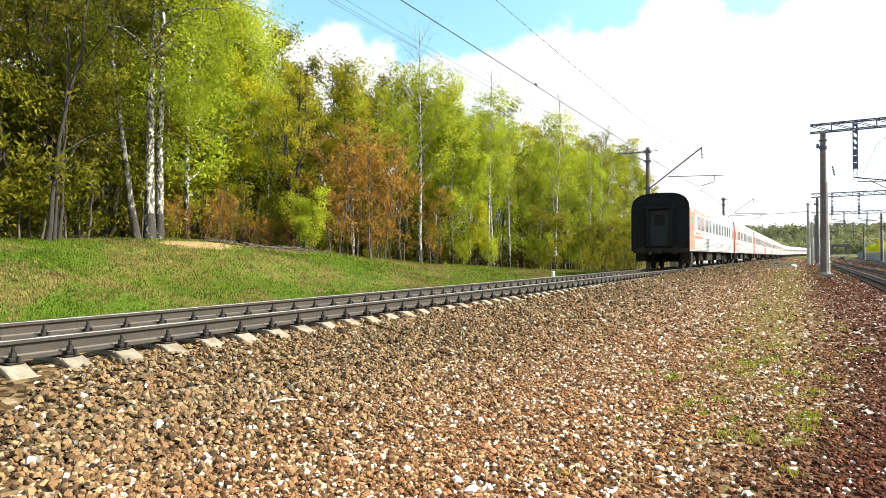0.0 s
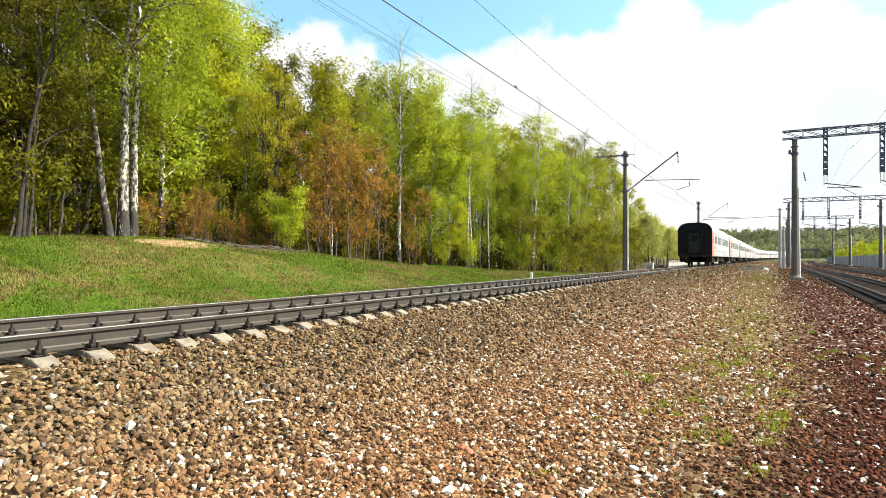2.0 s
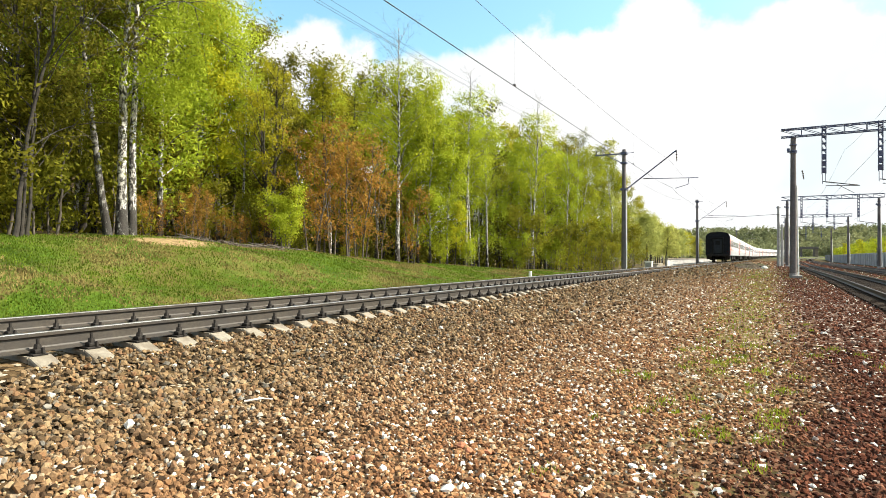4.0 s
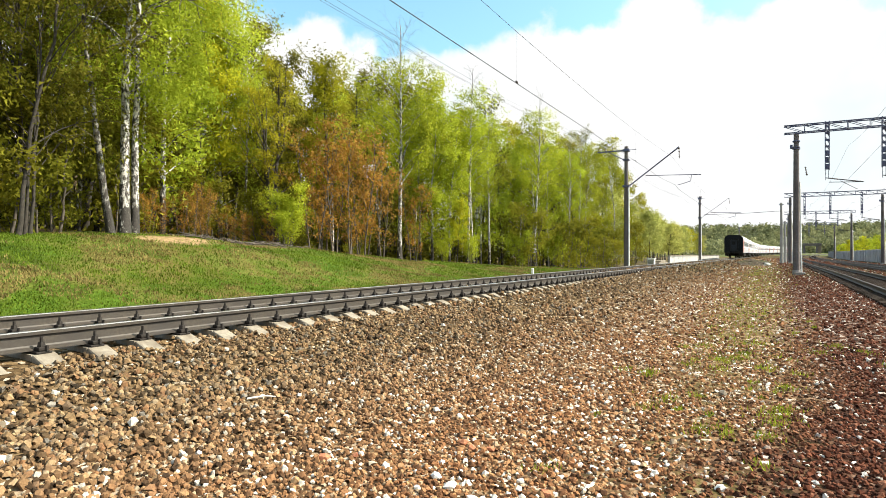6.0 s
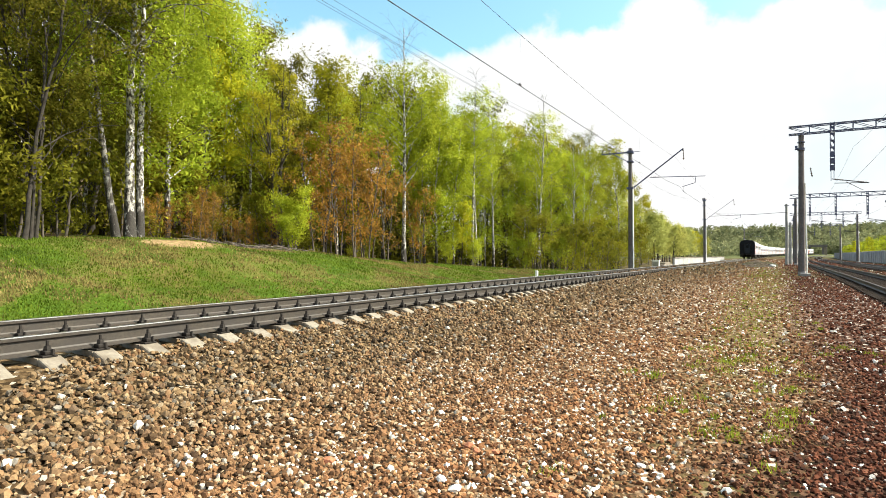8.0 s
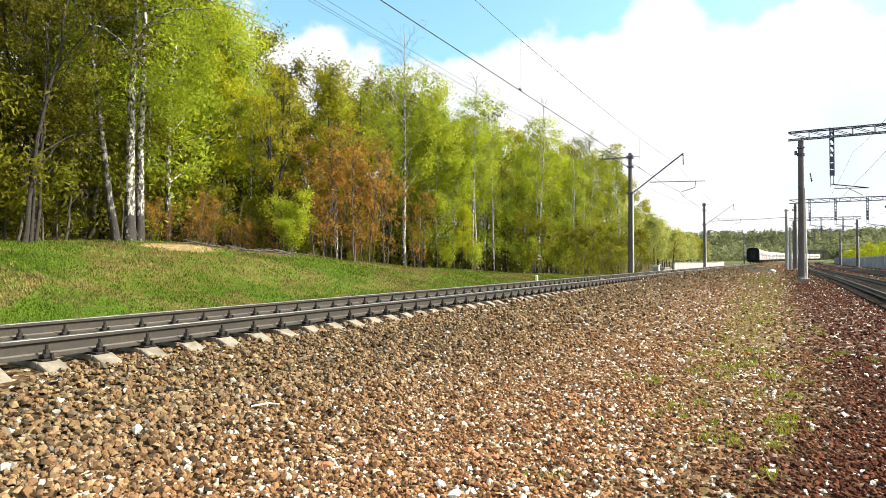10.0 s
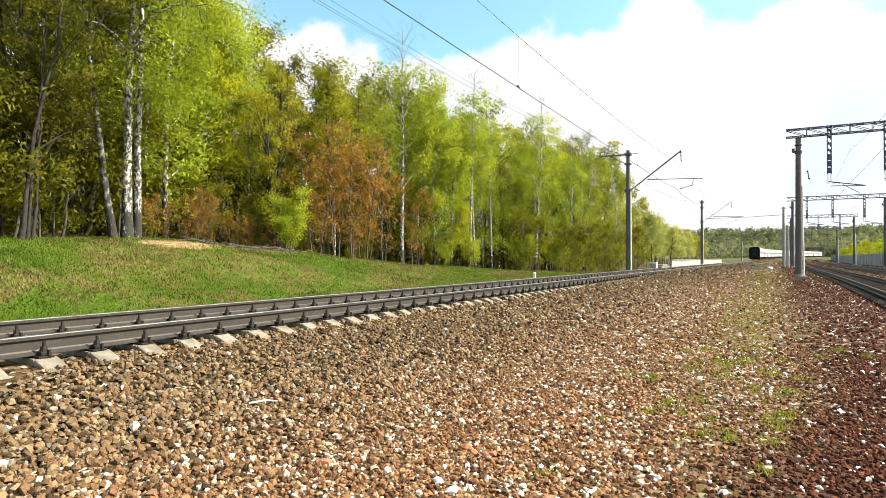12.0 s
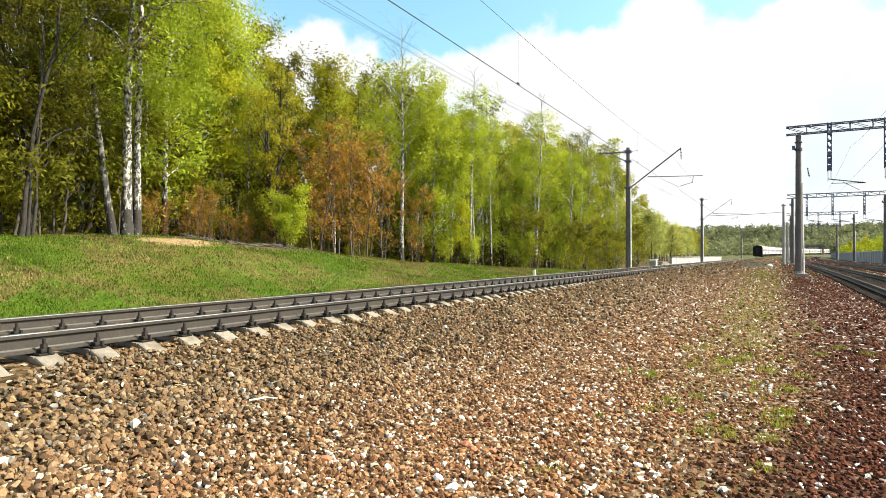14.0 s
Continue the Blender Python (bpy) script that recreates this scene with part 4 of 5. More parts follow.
proto("birch_b", "birch_tree", "slender white-barked birch with thin airy crown", "birch_bark", "leaf_birch", 12, 6500, 0.088, 0.19, 0.3, 5.8, leaf_high=13.9, group=B_EDGE,
      h=15, r=0.125, base=0.40, spread_r=2.6, boughs=32, droop=0.8, up=0.9, n_sub=6, wobble=0.07)
proto("birch_c", "birch_tree", "young birch with dense bright green hanging leaves", "birch_bark", "leaf_birch", 13, 11000, 0.085, 0.2, 0.4, 0.8, group=B_EDGE,
      h=11, r=0.09, base=0.12, spread_r=2.6, boughs=30, droop=0.8, up=0.7, n_sub=5)
proto("oak_a", "oak_tree", "dark-trunked tree with olive spring leaves", "dark_bark", "leaf_olive", 21, 6800, 0.10, 0.20, 0.05, 3.2, group=D_WOOD,
      h=14, r=0.20, base=0.20, spread_r=3.8, boughs=28, limb=0.5, droop=0.1, up=1.5, n_sub=5, stems=4)
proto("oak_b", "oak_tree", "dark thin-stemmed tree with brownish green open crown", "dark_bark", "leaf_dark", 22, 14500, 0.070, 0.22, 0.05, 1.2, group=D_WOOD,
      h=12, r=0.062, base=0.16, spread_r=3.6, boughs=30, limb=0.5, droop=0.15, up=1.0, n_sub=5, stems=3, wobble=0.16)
proto("maple", "maple_tree", "yellow-green maple in young leaf", "dark_bark", "leaf_yellow", 23, 9500, 0.10, 0.22, 0.05, 1.5, group=M_EDGE,
      h=11, r=0.10, base=0.2, spread_r=3.0, boughs=24, droop=0.1, up=1.0, n_sub=5)
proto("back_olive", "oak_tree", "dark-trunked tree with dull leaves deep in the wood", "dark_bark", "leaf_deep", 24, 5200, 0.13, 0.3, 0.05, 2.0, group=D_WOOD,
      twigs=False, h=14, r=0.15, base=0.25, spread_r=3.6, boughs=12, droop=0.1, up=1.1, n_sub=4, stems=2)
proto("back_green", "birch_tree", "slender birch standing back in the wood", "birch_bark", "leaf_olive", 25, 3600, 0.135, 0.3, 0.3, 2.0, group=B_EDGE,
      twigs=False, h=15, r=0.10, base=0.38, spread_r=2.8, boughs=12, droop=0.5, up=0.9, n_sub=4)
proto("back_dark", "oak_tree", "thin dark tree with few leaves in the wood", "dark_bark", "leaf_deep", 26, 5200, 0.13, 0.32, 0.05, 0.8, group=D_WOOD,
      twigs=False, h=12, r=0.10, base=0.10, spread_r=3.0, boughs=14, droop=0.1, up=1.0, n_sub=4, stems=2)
proto("rust", "sapling", "thin sapling with rust-brown unfolding leaves", "twig", "leaf_rust", 31, 1500, 0.085, 0.14, 0.02, 0.3, category="sapling", group="rusty saplings",
      h=6.0, r=0.04, base=0.08, spread_r=1.7, boughs=26, droop=0.0, up=1.5, n_sub=4, stems=2)
proto("bush", "bush", "green bush in young leaf at the wood edge", "twig", "leaf_birch", 32, 4200, 0.07, 0.18, 0.02, 0.1, category="bush", group=BUSHES,
      twigs=False, h=3.2, r=0.04, base=0.05, spread_r=1.5, boughs=24, droop=0.05, up=1.2, n_sub=4, stems=3)
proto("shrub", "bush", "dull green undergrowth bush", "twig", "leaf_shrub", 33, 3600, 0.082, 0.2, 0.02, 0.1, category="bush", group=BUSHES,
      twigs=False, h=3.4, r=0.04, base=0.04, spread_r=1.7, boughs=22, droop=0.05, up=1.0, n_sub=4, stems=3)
proto("willow", "willow_tree", "round-headed willow in pale green leaf", "dark_bark", "leaf_willow", 34, 4500, 0.19, 0.40, 0.4, 2.0, group="willows by the line",
      twigs=False, h=9, r=0.16, base=0.35, spread_r=3.0, boughs=22, droop=0.8, up=0.9, n_sub=5)


def plant_wood():
    rnd = random.Random(5)

    def put(key, x, y, scale, turn, label="", fit=True):
        if fit:
            scale = min(scale, height_under_skyline(x, y) / HIGH[key] * 0.98)
        return plant(P[key], x, y, scale, turn, label)

    # trees of the edge that can be told apart
    put("birch_twin", -19.0, 12.0, 1.0, 0, fit=False)
    put("birch_second", -19.25, 12.48, 1.0, 0, fit=False)
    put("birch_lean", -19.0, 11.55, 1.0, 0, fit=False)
    put("birch_c", -21.2, 14.9, 1.3, 150, fit=False)
    put("oak_b", -18.0, 8.25, 0.95, 60, fit=False)
    put("oak_b", -18.6, 6.4, 1.0, 130, fit=False)
    put("oak_b", -19.8, 9.6, 1.0, 250, fit=False)
    put("oak_a", -21.0, 20.8, 1.05, 75)
    put("maple", -20.3, 23.2, 0.95, 10)
    put("birch_tall", -20.0, 30.1, 0.96, 0, fit=False)
    put("birch_c", -20.6, 33.4, 1.05, 30)
    put("birch_c", -19.2, 32.6, 0.98, 60)
    put("birch_c", -18.3, 33.2, 0.8, 160)
    put("maple", -17.4, 32.6, 0.34, 50)
    put("birch_b", -18.0, 35.2, 0.86, 90, fit=False)
    put("birch_b", -18.2, 36.5, 0.72, 10)
    put("birch_b", -18.0, 38.7, 0.8, 40)
    put("birch_c", -20.5, 41.5, 1.1, 150)
    put("birch_b", -16.2, 42.6, 0.88, 150, fit=False)
    put("birch_b", -17.0, 45.5, 0.8, 290)
    put("birch_c", -17.4, 49.5, 1.0, 20)
    put("birch_b", -14.8, 47.0, 0.85, 210)
    put("birch_b", -14.9, 50.0, 0.9, 80)
    put("birch_c", -15.8, 55.0, 1.05, 140)
    put("birch_c", -14.2, 60.0, 1.05, 240)
    for x, y, s in ((-18.2, 20.2, 0.85), (-18.1, 21.6, 0.95), (-17.9, 22.6, 1.0), (-17.9, 23.7, 0.95), (-17.7, 24.9, 0.8), (-18.9, 22.0, 1.0), (-18.6, 24.9, 0.9), (-17.2, 27.0, 0.7)):
        put("rust", x, y, s, rnd.uniform(0, 360), fit=False)
    for i in range(19):
        put("rust", -20.2 - 1.2 * rnd.random(), 13.4 + i * 0.36, rnd.uniform(0.18, 0.35), rnd.uniform(0, 360), fit=False)
    for x, y, s in ((-18.3, 18.6, 0.62), (-18.4, 19.2, 0.78), (-17.6, 31.4, 0.42), (-16.9, 33.4, 0.5), (-15.2, 38, 0.7), (-14.4, 42, 0.8), (-13.4, 45, 0.8)):
        put("bush", x, y, s, rnd.uniform(0, 360), fit=False)
    for i in range(11):
        y = 39 + i * 2.6
        put("shrub", -13.0 - rnd.random() * 1.8, y, rnd.uniform(0.7, 1.15), rnd.uniform(0, 360), fit=False)
    for x, y, s in ((-19.4, 6.6, 1.15), (-19.6, 8.9, 1.25), (-19.9, 10.4, 1.2), (-20.3, 7.8, 1.4), (-20.9, 12.6, 1.2)):
        put("shrub", x, y, s, rnd.uniform(0, 360), fit=False)
    for i in range(12):
        put("shrub", -20.6 - rnd.random() * 2.5, 4.5 + i * 2.2, rnd.uniform(0.55, 0.9), rnd.uniform(0, 360), fit=False)
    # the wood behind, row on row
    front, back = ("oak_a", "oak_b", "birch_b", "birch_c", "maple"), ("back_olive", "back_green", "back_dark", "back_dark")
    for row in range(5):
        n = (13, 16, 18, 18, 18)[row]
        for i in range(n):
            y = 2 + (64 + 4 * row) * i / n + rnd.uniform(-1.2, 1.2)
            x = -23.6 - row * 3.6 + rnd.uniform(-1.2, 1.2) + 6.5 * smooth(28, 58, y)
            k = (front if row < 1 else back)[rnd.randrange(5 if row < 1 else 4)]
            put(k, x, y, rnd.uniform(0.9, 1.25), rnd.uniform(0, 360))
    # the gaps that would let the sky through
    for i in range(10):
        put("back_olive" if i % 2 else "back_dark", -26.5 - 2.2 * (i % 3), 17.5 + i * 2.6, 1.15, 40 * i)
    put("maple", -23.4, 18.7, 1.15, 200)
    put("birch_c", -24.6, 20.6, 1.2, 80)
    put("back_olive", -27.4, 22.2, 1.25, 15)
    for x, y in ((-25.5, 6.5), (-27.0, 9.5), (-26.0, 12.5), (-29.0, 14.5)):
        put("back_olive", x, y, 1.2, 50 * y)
    # along the line, farther on
    for i in range(20):
        y = 66 + i * 8 + rnd.uniform(-2, 2)
        for row in range(2):
            x = -15.5 - row * 6 - rnd.random() * 3 - 0.045 * (y - 62) + bend(y)
            put(("back_green", "back_green", "willow", "willow")[rnd.randrange(4)], x, y, rnd.uniform(0.7, 1.1), rnd.uniform(0, 360))
    put("willow", -13.6, 76, 0.85, 40)
    put("willow", -15.0, 86, 0.75, 90)
    put("willow", -14.4, 95, 0.7, 150)
    # behind the station fence
    for i in range(26):
        y = 60 + i * 9
        x = 16.8 + bend_right(y) + rnd.uniform(0, 3)
        k = ("bush", "maple", "bush")[rnd.randrange(3)]
        plant(P[k], x, y, (5.6 if y < 150 else 6.2) / HIGH[k] * rnd.uniform(0.75, 1.0), rnd.uniform(0, 360), "round yellow-green shrub behind the concrete fence")
    for i in range(6):
        y = 84 + i * 8
        plant(P["oak_b"], 16.2 + bend_right(y) + rnd.uniform(0, 3), y, 0.55, rnd.uniform(0, 360))


plant_wood()
for p in P.values():
    for o in (*p.children_recursive, p):
        bpy.data.objects.remove(o)


def leaf_cloud(rs, c, lo, hi, wide=0.8):
    n = len(c)
    u = rs.normal(0, 1, (n, 3))
    u /= np.linalg.norm(u, axis=1)[:, None]
    w = np.cross(u, rs.normal(0, 1, (n, 3)))
    w /= np.linalg.norm(w, axis=1)[:, None]
    s = rs.uniform(lo, hi, (n, 1))
    return np.stack([c - u * s, c + w * s * wide, c + u * s], 1).reshape(-1, 3), np.arange(n * 3).reshape(-1, 3)


def build_far_wood():
    """Woods on the hills that close the view, and the depth of the near wood."""
    rs = np.random.RandomState(8)
    cs = []
    for i in range(2600):
        y = rs.uniform(300, 790) if i % 3 == 0 else rs.uniform(590, 760)
        x = rs.uniform(-0.27, 0.22) * y + 5
        if -45 < x - bend(y) < 75 + 0.1 * (y - 300) and y < 600:
            continue
        z = ground_z(x, y)
        h, w = rs.uniform(7, 12), rs.uniform(2.0, 3.8)
        n = 30
        d = rs.normal(0, 1, (n, 3))
        d /= np.linalg.norm(d, axis=1)[:, None]
        cs.append(np.array((x, y, z + h * 0.5)) + d * (w, w, h * 0.5) * rs.uniform(0.7, 1.05, (n, 1)))
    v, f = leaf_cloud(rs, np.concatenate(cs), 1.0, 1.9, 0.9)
    tagged(new("far_woods", mesh_from("far_woods", v, f, M["far_leaf"])), "spring woods on far hills, paled for haze", "woods", kind="stuff")
    # undergrowth deep in the near wood, its leaves darkened for the shade there
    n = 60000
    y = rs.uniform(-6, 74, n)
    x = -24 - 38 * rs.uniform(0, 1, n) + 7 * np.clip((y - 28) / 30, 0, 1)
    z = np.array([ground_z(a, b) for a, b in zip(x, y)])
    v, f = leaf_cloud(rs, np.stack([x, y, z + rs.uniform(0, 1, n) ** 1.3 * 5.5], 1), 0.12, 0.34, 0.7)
    tagged(new("undergrowth", mesh_from("undergrowth", v, f, M["leaf_deep"])), "tangled undergrowth with shade-darkened leaves deep in the wood", "undergrowth", kind="stuff")


build_far_wood()


# ---------------------------------------------------------------- fence, bridge and other works
def build_fence():
    fence = tagged(new("concrete_fence"), "grey precast concrete panel fence beside the station tracks", "fence")
    panel = one_box(-0.07, 0.07, -1.42, 1.42, -0.4, 2.15, bevel=0.02)
    me = bpy.data.meshes.new("fence_panel")
    panel.to_mesh(me)
    panel.free()
    me.materials.append(M["fence_concrete"])
    post = one_box(-0.12, 0.12, -0.1, 0.1, -0.5, 2.26, bevel=0.02)
    mp = bpy.data.meshes.new("fence_post")
    post.to_mesh(mp)
    post.free()
    mp.materials.append(M["fence_concrete"])
    for i in range(88):
        y = 70 + i * 3.0
        x = 14.8 + bend_right(y)
        a = -math.atan2(bend_right(y + 1) - bend_right(y), 1)
        for name, m, dy in (("fence_panel", me, 0), ("fence_post", mp, 1.5)):
            p = part(name, m, None, fence)
            p.matrix_local = Matrix.Translation((x, y + dy, ground_z(x, y))) @ Matrix.Rotation(a, 4, "Z")


build_fence()


def build_bridge():
    br = tagged(new("road_bridge"), "low road bridge over the tracks with dark opening", "bridge")
    y = 566
    z = ground_z(26, y)
    part("deck", one_box(18.5, 31.5, y, y + 9, z + 6.2, z + 7.4, bevel=0.1), M["dark_concrete"], br)
    part("parapet", one_box(18.5, 31.5, y - 0.2, y + 0.1, z + 7.4, z + 8.2, bevel=0.05), M["dark_concrete"], br)
    for x in (19.6, 28.6):
        part("pier", one_box(x - 0.7, x + 0.7, y + 1, y + 8, z - 1.5, z + 6.2, bevel=0.1), M["dark_concrete"], br)
    part("abutment", one_box(29.4, 31.4, y + 3, y + 8, z - 1.5, z + 6.2, bevel=0.1), M["sleeper"], br, "pale abutment wall")


build_bridge()


def build_parapet():
    w = tagged(new("low_wall"), "pale grey low concrete wall beside the line", "wall")
    for i in range(19):
        y = 84 + i * 4.0
        x = -12.6 + 0.002 * (y - 84) + bend(y)
        part("wall_panel", one_box(x - 0.12, x + 0.12, y, y + 3.95, -0.2, 1.10, bevel=0.02), M["wall_white"], w)
        part("wall_cap", one_box(x - 0.2, x + 0.2, y, y + 3.95, 1.10, 1.24, bevel=0.02), M["sleeper"], w)
    # a stack of pale slabs and a white box on the shoulder
    s = tagged(new("concrete_slabs"), "stack of pale concrete slabs beside the track", "concrete slabs")
    for i, (a, b, c) in enumerate(((0, 7.5, 0.0), (1.2, 6.5, 0.18), (2.0, 5.0, 0.36))):
        part("slab", one_box(-11.5, -10.4, 62 + a, 62 + b, 0.22 + c, 0.39 + c, bevel=0.03), M["sleeper"], s)
    t = tagged(new("cable_trough"), "pale concrete cable trough lids along the track", "cable trough")
    for i in range(48):
        y = 68 + i * 2.0
        part("lid", one_box(-10.0, -9.45, y, y + 1.94, 0.1, 0.46 + 0.02 * (i % 3), bevel=0.02), M["white_paint" if i % 4 == 0 else "concrete"], t)
    k = tagged(new("cable_box"), "white painted trackside cable box", "cable box")
    part("box_body", one_box(-11.0, -10.35, 60.0, 60.6, 0.2, 0.95, bevel=0.04), M["white_paint"], k)
    part("box_lid", one_box(-11.05, -10.3, 59.95, 60.65, 0.95, 1.02, bevel=0.02), M["white_paint"], k)
    part("box_door", one_box(-10.95, -10.4, 59.985, 60.0, 0.3, 0.85), M["concrete"], k)


build_parapet()
peg = tagged(new("marker_post"), "short white painted marker post by the track", "marker post")
part("post", one_box(-10.36, -10.24, 27.0, 27.12, 0.1, 0.72, bevel=0.015), M["white_paint"], peg)
part("post_base", one_box(-10.40, -10.20, 26.96, 27.16, 0.0, 0.26, bevel=0.02), M["concrete"], peg)


# ---------------------------------------------------------------- grass
def blades(name, mat, x, y, h, seed, label, wide=0.09):
    rs = np.random.RandomState(seed)
    n = len(x)
    z = np.array([ground_z(a, b) for a, b in zip(x, y)]) - 0.01
    a = rs.uniform(0, 6.283, n)
    h = h * rs.uniform(0.5, 1.3, n)
    w = h * wide * rs.uniform(0.7, 1.4, n)
    lean = h * rs.normal(0, 0.45, n)
    b = rs.uniform(0, 6.283, n)
    p0 = np.stack([x - np.cos(a) * w, y - np.sin(a) * w, z], 1)
    p1 = np.stack([x + np.cos(a) * w, y + np.sin(a) * w, z], 1)
    p2 = np.stack([x + np.cos(b) * lean, y + np.sin(b) * lean, z + h], 1)
    v = np.stack([p0, p1, p2], 1).reshape(-1, 3)
    tagged(new(name, mesh_from(name, v, np.arange(3 * n).reshape(-1, 3), M[mat])), label, "grass", kind="stuff")


def build_grass():
    rs = np.random.RandomState(3)
    n = 230000
    y = 3 + 46 * rs.uniform(0, 1, n) ** 1.3
    x = rs.uniform(-20.5, -9.7, n)
    edge = np.array([lerp_table(b, ((12, -20.8), (20, -18.4), (30, -18.2), (36, -15.8), (45, -12.5), (60, -11))) for b in y])
    f = np.array([1.3 * noise.noise((a * 0.42, b * 0.42, 1.0)) + 0.7 * noise.noise((a * 1.7, b * 1.7, 5.0)) + 0.25 * noise.noise((a * 4.5, b * 4.5, 2.0)) for a, b in zip(x, y)])
    away = np.minimum(np.hypot((x + 17.2) / 0.95, (y - 12.5) / 1.5), np.hypot((x + 17.75) / 0.85, (y - 15.9) / 2.9)) + rs.normal(0, 0.30, n)
    ok = (x > edge) & (away > 0.95) & (np.abs(f) > rs.uniform(-0.15, 0.22, n))
    dry = (f + rs.normal(0, 0.14, n) > 0.15)
    blades("meadow_grass", "grass", x[ok & ~dry], y[ok & ~dry], 0.062, 1, "short fresh green meadow grass", 0.22)
    blades("meadow_dry_grass", "dry_grass", x[ok & dry], y[ok & dry], 0.065, 2, "matted dry straw in the meadow", 0.25)
    # tufts on the walkway between the tracks
    tx, ty = [], []
    spots = [(-0.01, 6.0, 0.17), (0.04, 6.25, 0.12), (-0.96, 6.2, 0.12), (-1.05, 5.8, 0.10), (-0.98, 10.1, 0.14), (-0.11, 8.5, 0.13), (-1.65, 7.6, 0.11), (-0.66, 8.2, 0.11), (0.79, 11.1, 0.16), (-0.46, 9.2, 0.12), (-0.72, 6.5, 0.08), (-1.35, 7.5, 0.10), (-0.55, 8.9, 0.14), (0.1, 7.4, 0.10), (0.25, 8.3, 0.10), (-1.0, 8.3, 0.10), (0.5, 10.2, 0.14), (-0.25, 10.8, 0.16), (-0.55, 5.2, 0.07),
             (1.15, 10.6, 0.12), (1.3, 9.6, 0.10), (-0.1, 4.6, 0.06), (-1.35, 3.8, 0.07)]
    for k in range(150):
        b = 5 + 75 * rs.uniform() ** 1.5
        spots.append((rs.normal(-0.45 - 0.01 * min(b, 40), 0.40 + 0.010 * b), b, rs.uniform(0.02, 0.10)))
    for a, b, r in spots:
        m = int(1500 * r ** 1.3)
        tx.append(rs.normal(a, r * 0.6, m))
        ty.append(rs.normal(b, r * 0.9, m))
    m = 7500
    sy = 6 + 40 * rs.uniform(0, 1, m) ** 1.1
    sx = rs.normal(-0.5 - 0.01 * sy, 0.38 + 0.012 * sy)
    blades("walkway_dry_grass", "dry_grass", sx, sy, 0.05, 6, "thin dry grass on the worn strip", 0.12)
    sy = 9 + 40 * rs.uniform(0, 1, m) ** 1.1
    tx.append(rs.normal(-0.5 - 0.01 * sy, 0.30 + 0.012 * sy))
    ty.append(sy)
    for a, b, r, m in ((-1.3, 44, 0.5, 900), (-0.6, 50, 0.6, 900), (-1.8, 55, 0.7, 900), (-1.0, 62, 0.8, 900), (-2.2, 72, 0.9, 700)):
        tx.append(rs.normal(a, r, m))
        ty.append(rs.normal(b, r * 3.0, m))
    blades("walkway_grass", "tuft", np.concatenate(tx), np.concatenate(ty), 0.052, 4, "small tufts of green grass among the stones", 0.11)


build_grass()


# ---------------------------------------------------------------- ballast
def gravel(name, count, xr, yr, size, seed, label, white=False):
    """Angular stones, thickest near the walkway; joined, as nobody could count them."""
    rs = np.random.RandomState(seed)
    y = yr[0] + (yr[1] - yr[0]) * rs.uniform(0, 1, count) ** 1.15
    x = rs.uniform(xr[0], xr[1], count)
    # a wedge that widens along the line
    ok = (x > -0.98 * y - 3.0) & (x < 0.24 * y + 0.6)
    # leave the sleepers and rails free
    k = (y - SLEEPER_Y0) / PITCH
    on = (np.abs(k - np.round(k)) < 0.25) & (x < TRACK_X + 1.15) & (x > TRACK_X - 1.15)
    near_rail = (np.abs(x - TRACK_X - 0.8) < 0.12) | (np.abs(x - TRACK_X + 0.8) < 0.12)
    # thinner on the worn strip
    strip = (np.abs(x + 0.01 * np.minimum(y, 40) + 0.45 + 0.2 * np.sin(y * 0.9)) < 0.5) & (rs.uniform(0, 1, count) < 0.35)
    ok &= ~on & ~near_rail & ~strip & (x > TRACK_X - 1.0)
    x, y = x[ok], y[ok]
    n = len(x)
    z = np.array([ground_z(a, b) for a, b in zip(x, y)])
    s = size * np.clip(rs.lognormal(0, 0.28, n), 0.5, 1.7) * (1 + 0.15 * (y > 9))
    flat = np.clip((x + 4.2) / 1.8, 0, 1)
    s = s * (1 - 0.20 * flat)
    # a five-sided lump with a smaller worn top, its buried foot left open
    turn = np.arange(5) * 2 * math.pi / 5
    v0 = np.concatenate([np.stack([np.cos(turn), np.sin(turn), np.full(5, -0.55)], 1),
                         np.stack([0.72 * np.cos(turn + 0.5), 0.72 * np.sin(turn + 0.5), np.full(5, 0.62)], 1)])
    v = v0[None] * rs.uniform(0.66, 1.18, (n, 10, 3)) * (s[:, None] * rs.uniform(0.62, 1.05, (n, 3)))[:, None, :] * 0.62
    a, b, c = rs.uniform(0, 6.283, n), rs.normal(0, 0.50, n), rs.normal(0, 0.50, n)
    ca, sa, cb, sb, cc, sc = np.cos(a), np.sin(a), np.cos(b), np.sin(b), np.cos(c), np.sin(c)
    rot = np.stack([ca * cb, ca * sb * sc - sa * cc, ca * sb * cc + sa * sc, sa * cb, sa * sb * sc + ca * cc, sa * sb * cc - ca * sc,
                    -sb, cb * sc, cb * cc], 1).reshape(n, 3, 3)
    v = np.einsum("nij,nkj->nki", rot, v)
    v += np.stack([x, y, z + s * 0.14 * rs.uniform(-1.2, 4.4, n) * (1 - 0.62 * flat)], 1)[:, None, :]
    f0 = np.array([t for i in range(5) for t in ((i, (i + 1) % 5, 5 + i), ((i + 1) % 5, 5 + (i + 1) % 5, 5 + i))] + [(5, 6, 7), (5, 7, 8), (5, 8, 9)])
    f = (f0[None] + 10 * np.arange(n)[:, None, None]).reshape(-1, 3)
    ob = new(name, mesh_from(name, v.reshape(-1, 3), f, M["stone"]))
    tagged(ob, label, "ballast", kind="stuff")


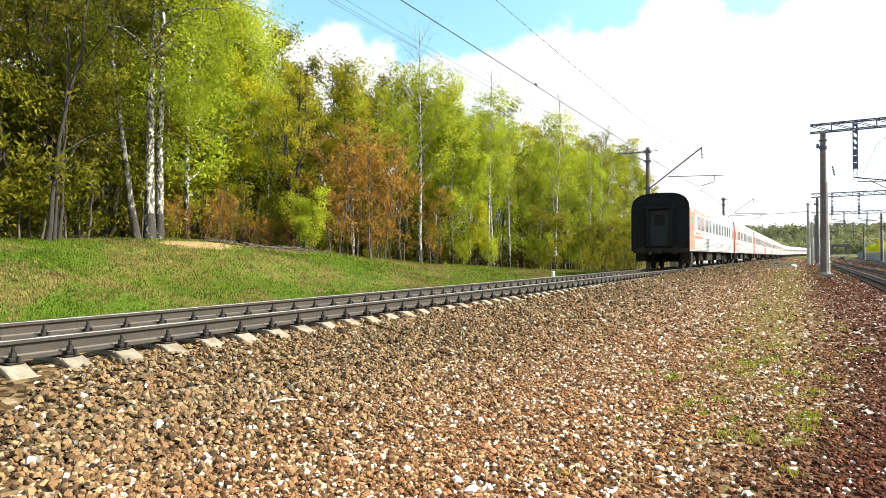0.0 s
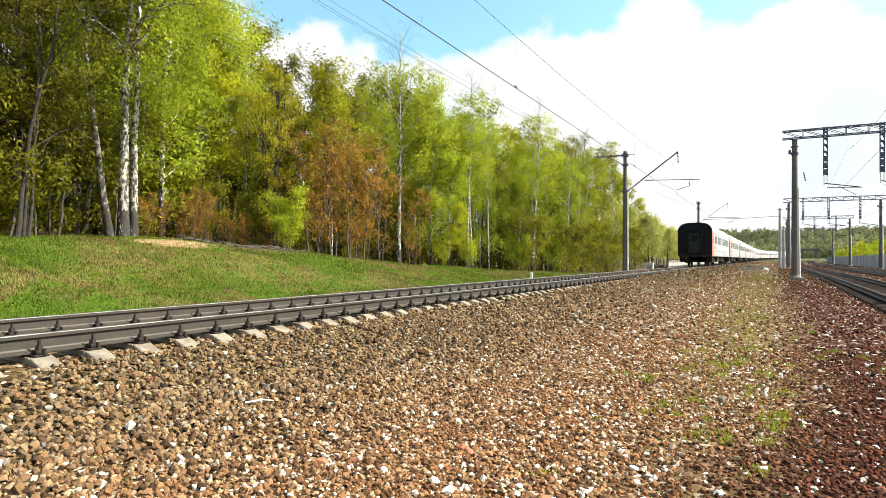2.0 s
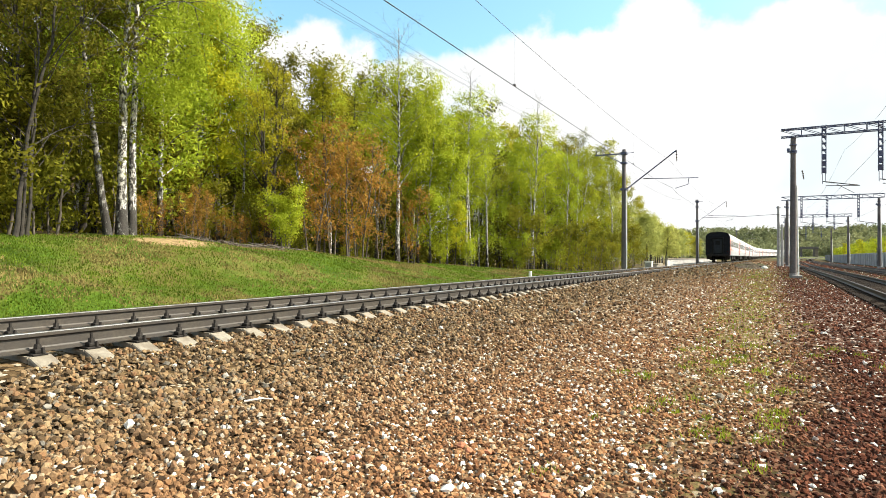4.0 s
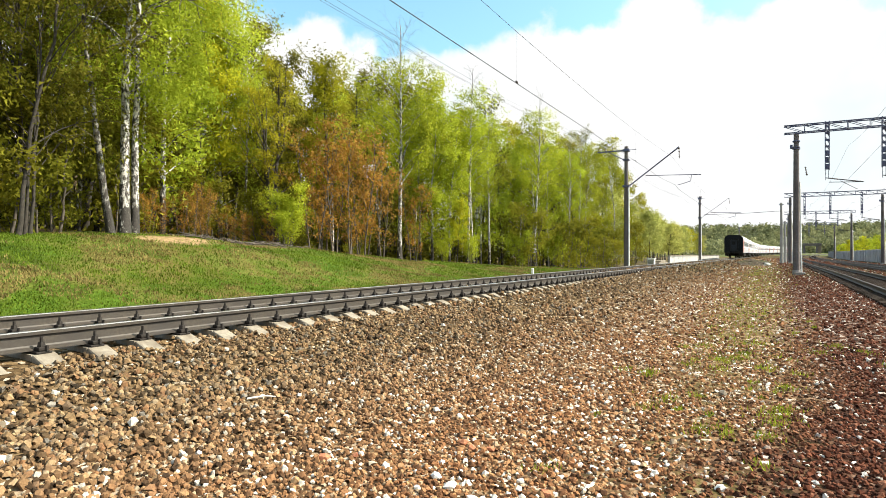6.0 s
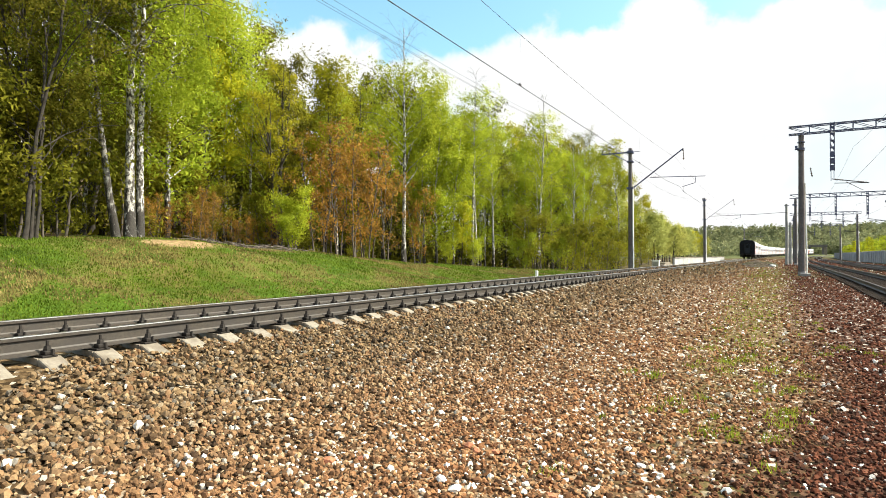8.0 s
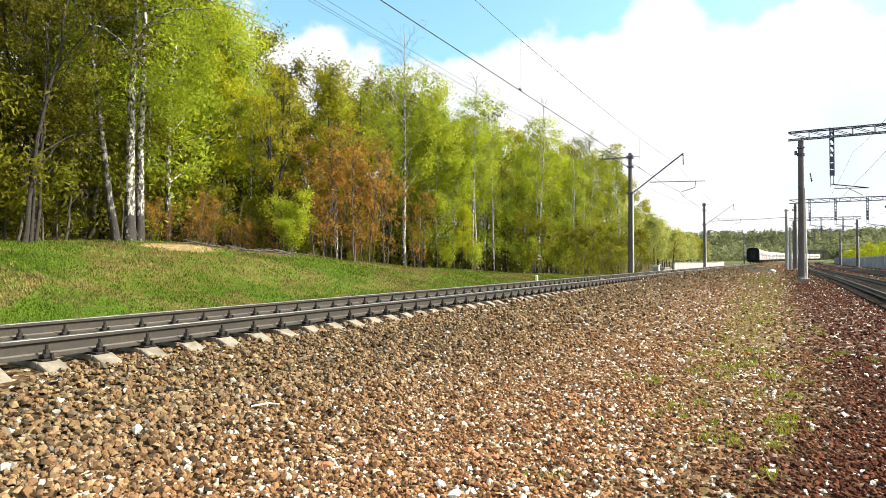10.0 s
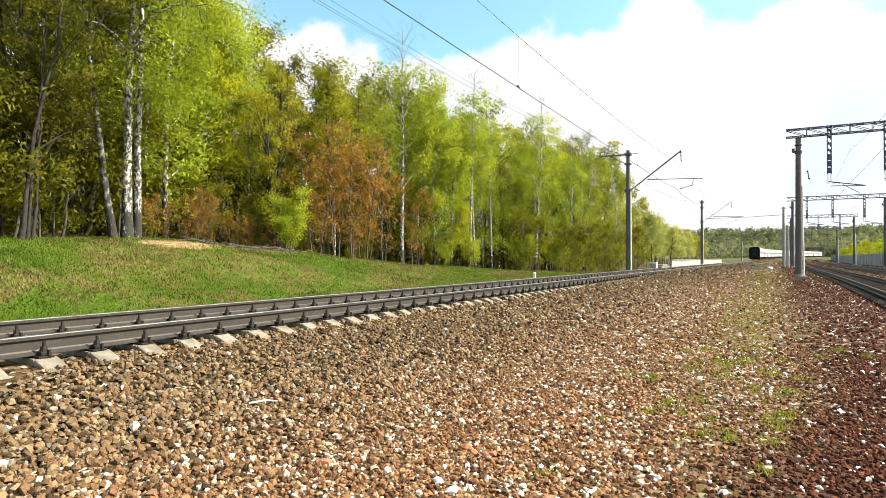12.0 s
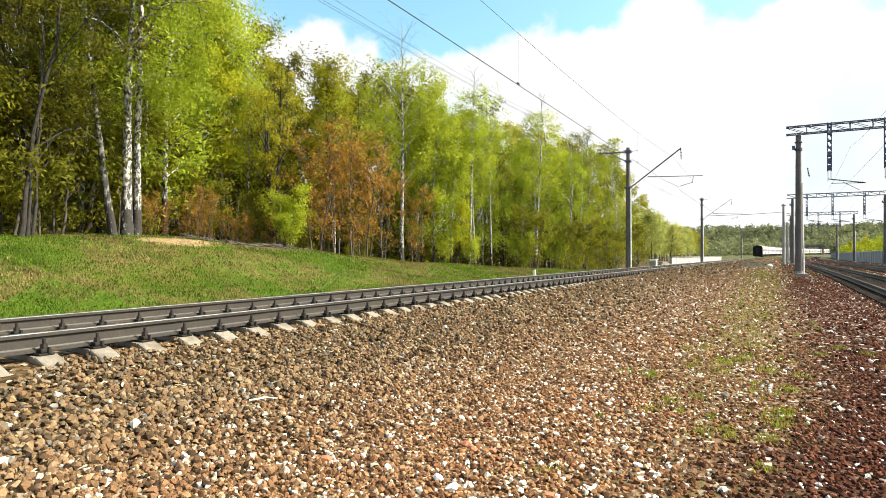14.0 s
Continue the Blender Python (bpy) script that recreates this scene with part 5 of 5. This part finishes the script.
gravel("ballast_stones", 66000, (-10.0, 3.0), (1.2, 11.0), 0.043, 1, "crushed brown stone ballast with scattered white pieces")
gravel("ballast_stones", 34000, (-9.8, 9.0), (11.0, 40.0), 0.058, 2, "crushed brown stone ballast farther along the line")

gravel("ballast_stones", 24000, (-4.6, 1.8), (1.8, 6.6), 0.036, 4, "crushed reddish stone at the edge of the walkway")
gravel("ballast_stones", 14000, (-9.8, 12.0), (38.0, 95.0), 0.09, 3, "coarse brown ballast in the distance")
gravel("ballast_stones", 9000, (-5.5, 13.0), (92.0, 230.0), 0.17, 5, "coarse grey-brown ballast far down the line")


# ---------------------------------------------------------------- loose pieces on the stones
def chunk(name, x, y, size, mat, label, category, seed, flat=0.7):
    rs = random.Random(seed)
    bm = bmesh.new()
    bmesh.ops.create_icosphere(bm, subdivisions=1, radius=1.0)
    for v in bm.verts:
        v.co = Vector((v.co.x, v.co.y, v.co.z * flat)) * size * rs.uniform(0.72, 1.05)
    ob = part(name, bm, mat)
    ob.location = (x, y, ground_z(x, y) + size * 0.35)
    ob.rotation_euler = (rs.uniform(-0.4, 0.4), rs.uniform(-0.4, 0.4), rs.uniform(0, 6))
    return tagged(ob, label, category, "loose pieces on the ballast")


M["brick"] = material("broken_brick", two_scale((0.30, 0.11, 0.055), (0.42, 0.17, 0.085), (0.22, 0.08, 0.045), 40, 8), 0.9, bump=grain(90, 0.5, 0.004))
M["lime"] = material("white_limestone", two_scale((0.66, 0.63, 0.57), (0.80, 0.78, 0.73), (0.5, 0.45, 0.38), 40, 8), 0.85, bump=grain(70, 0.4, 0.004))


def build_loose():
    for i, (x, y, s) in enumerate(((-2.05, 3.98, 0.05), (-1.95, 3.90, 0.042), (-2.75, 3.2, 0.055), (-1.82, 3.95, 0.04), (-2.6, 3.35, 0.035), (-1.2, 3.4, 0.04))):
        chunk("brick_fragment", x, y, s, M["brick"], "rough broken fragment of red brick", "brick fragment", i)
    for i, (x, y, s) in enumerate(((-2.70, 4.68, 0.042), (-2.95, 4.6, 0.03), (-1.75, 3.2, 0.05), (-1.9, 3.3, 0.045), (-1.55, 3.1, 0.04), (-2.3, 3.3, 0.035), (-2.0, 3.55, 0.03), (-0.3, 4.0, 0.04), (-1.0, 4.5, 0.04), (-1.1, 4.7, 0.03), (-3.35, 2.9, 0.03), (-0.85, 4.2, 0.035))):
        chunk("white_stone", x, y, s, M["lime"], "bright white limestone piece among the ballast", "stone", 20 + i)
    chunk("rock", -0.48, 6.7, 0.06, M["sleeper"], "round tan rock on the walkway", "rock", 50)
    st = tagged(new("stick"), "short pale dry stick lying on the ballast", "stick")
    bm = bmesh.new()
    z = ground_z(-3.95, 3.75) + 0.05
    rod(bm, (-4.02, 3.66, z), (-3.93, 3.78, z + 0.012), 0.008, sides=6)
    rod(bm, (-3.93, 3.78, z + 0.012), (-3.86, 3.84, z), 0.007, 0.005, sides=6)
    part("stem", bm, M["lime"], st)


build_loose()


def build_rubble():
    heap = tagged(new("rubble_heap"), "low heap of brown earth and rubble beside the track", "rubble heap")
    bm = bmesh.new()
    bmesh.ops.create_grid(bm, x_segments=48, y_segments=110, size=1.0)
    for v in bm.verts:
        r = max(0.0, 1 - v.co.x ** 2 - v.co.y ** 2)
        x, y = v.co.x * 2.3, v.co.y * 9.0
        v.co = Vector((x, y, r ** 0.8 * (0.55 + 0.5 * noise.noise((x * 0.9, y * 0.5, 2.0))) + r ** 0.5 * (0.16 * noise.noise((x * 3, y * 2.2, 7.0)) + 0.12 * noise.noise((x * 8, y * 6, 3.0))) - 0.05))
    ob = part("earth", bm, M["heap_earth"], heap)
    heap.location = (-2.6, 84, ground_z(-2.6, 84))
    for i in range(9):
        p = chunk("slab_piece", 0, 0, 0.15 + 0.03 * (i % 3), M["dark_concrete"], "", "", 70 + i, 0.4)
        p.parent = heap
        p.location = (-1.2 + 0.35 * i, -7.5 + 1.1 * (i * 5 % 7), 0.30)
        for key in ("label", "category", "group"):
            if key in p:
                del p[key]
    chunk("white_sack", -1.0, 78, 0.42, M["white_paint"], "white filled sack dumped beside the track", "sack", 90)


build_rubble()


def build_brushwood():
    """Dead branches lying in the litter at the foot of the bank's trees."""
    rs = random.Random(41)
    bm = bmesh.new()
    for i in range(90):
        x, y = rs.gauss(-17.8, 0.35), rs.uniform(13.4, 18.6)
        a, r = rs.uniform(0, 6.28), rs.uniform(0.25, 0.8)
        p = Vector((x, y, ground_z(x, y) + 0.03))
        q = Vector((x + r * math.cos(a), y + r * math.sin(a), 0))
        q.z = ground_z(q.x, q.y) + rs.uniform(0.02, 0.16)
        rod(bm, p, q, rs.uniform(0.012, 0.032), 0.008, sides=5)
    tagged(part("brushwood", bm, M["twig"]), "scattered dead branches in brown leaf litter", "brushwood", kind="stuff")


build_brushwood()

motions()
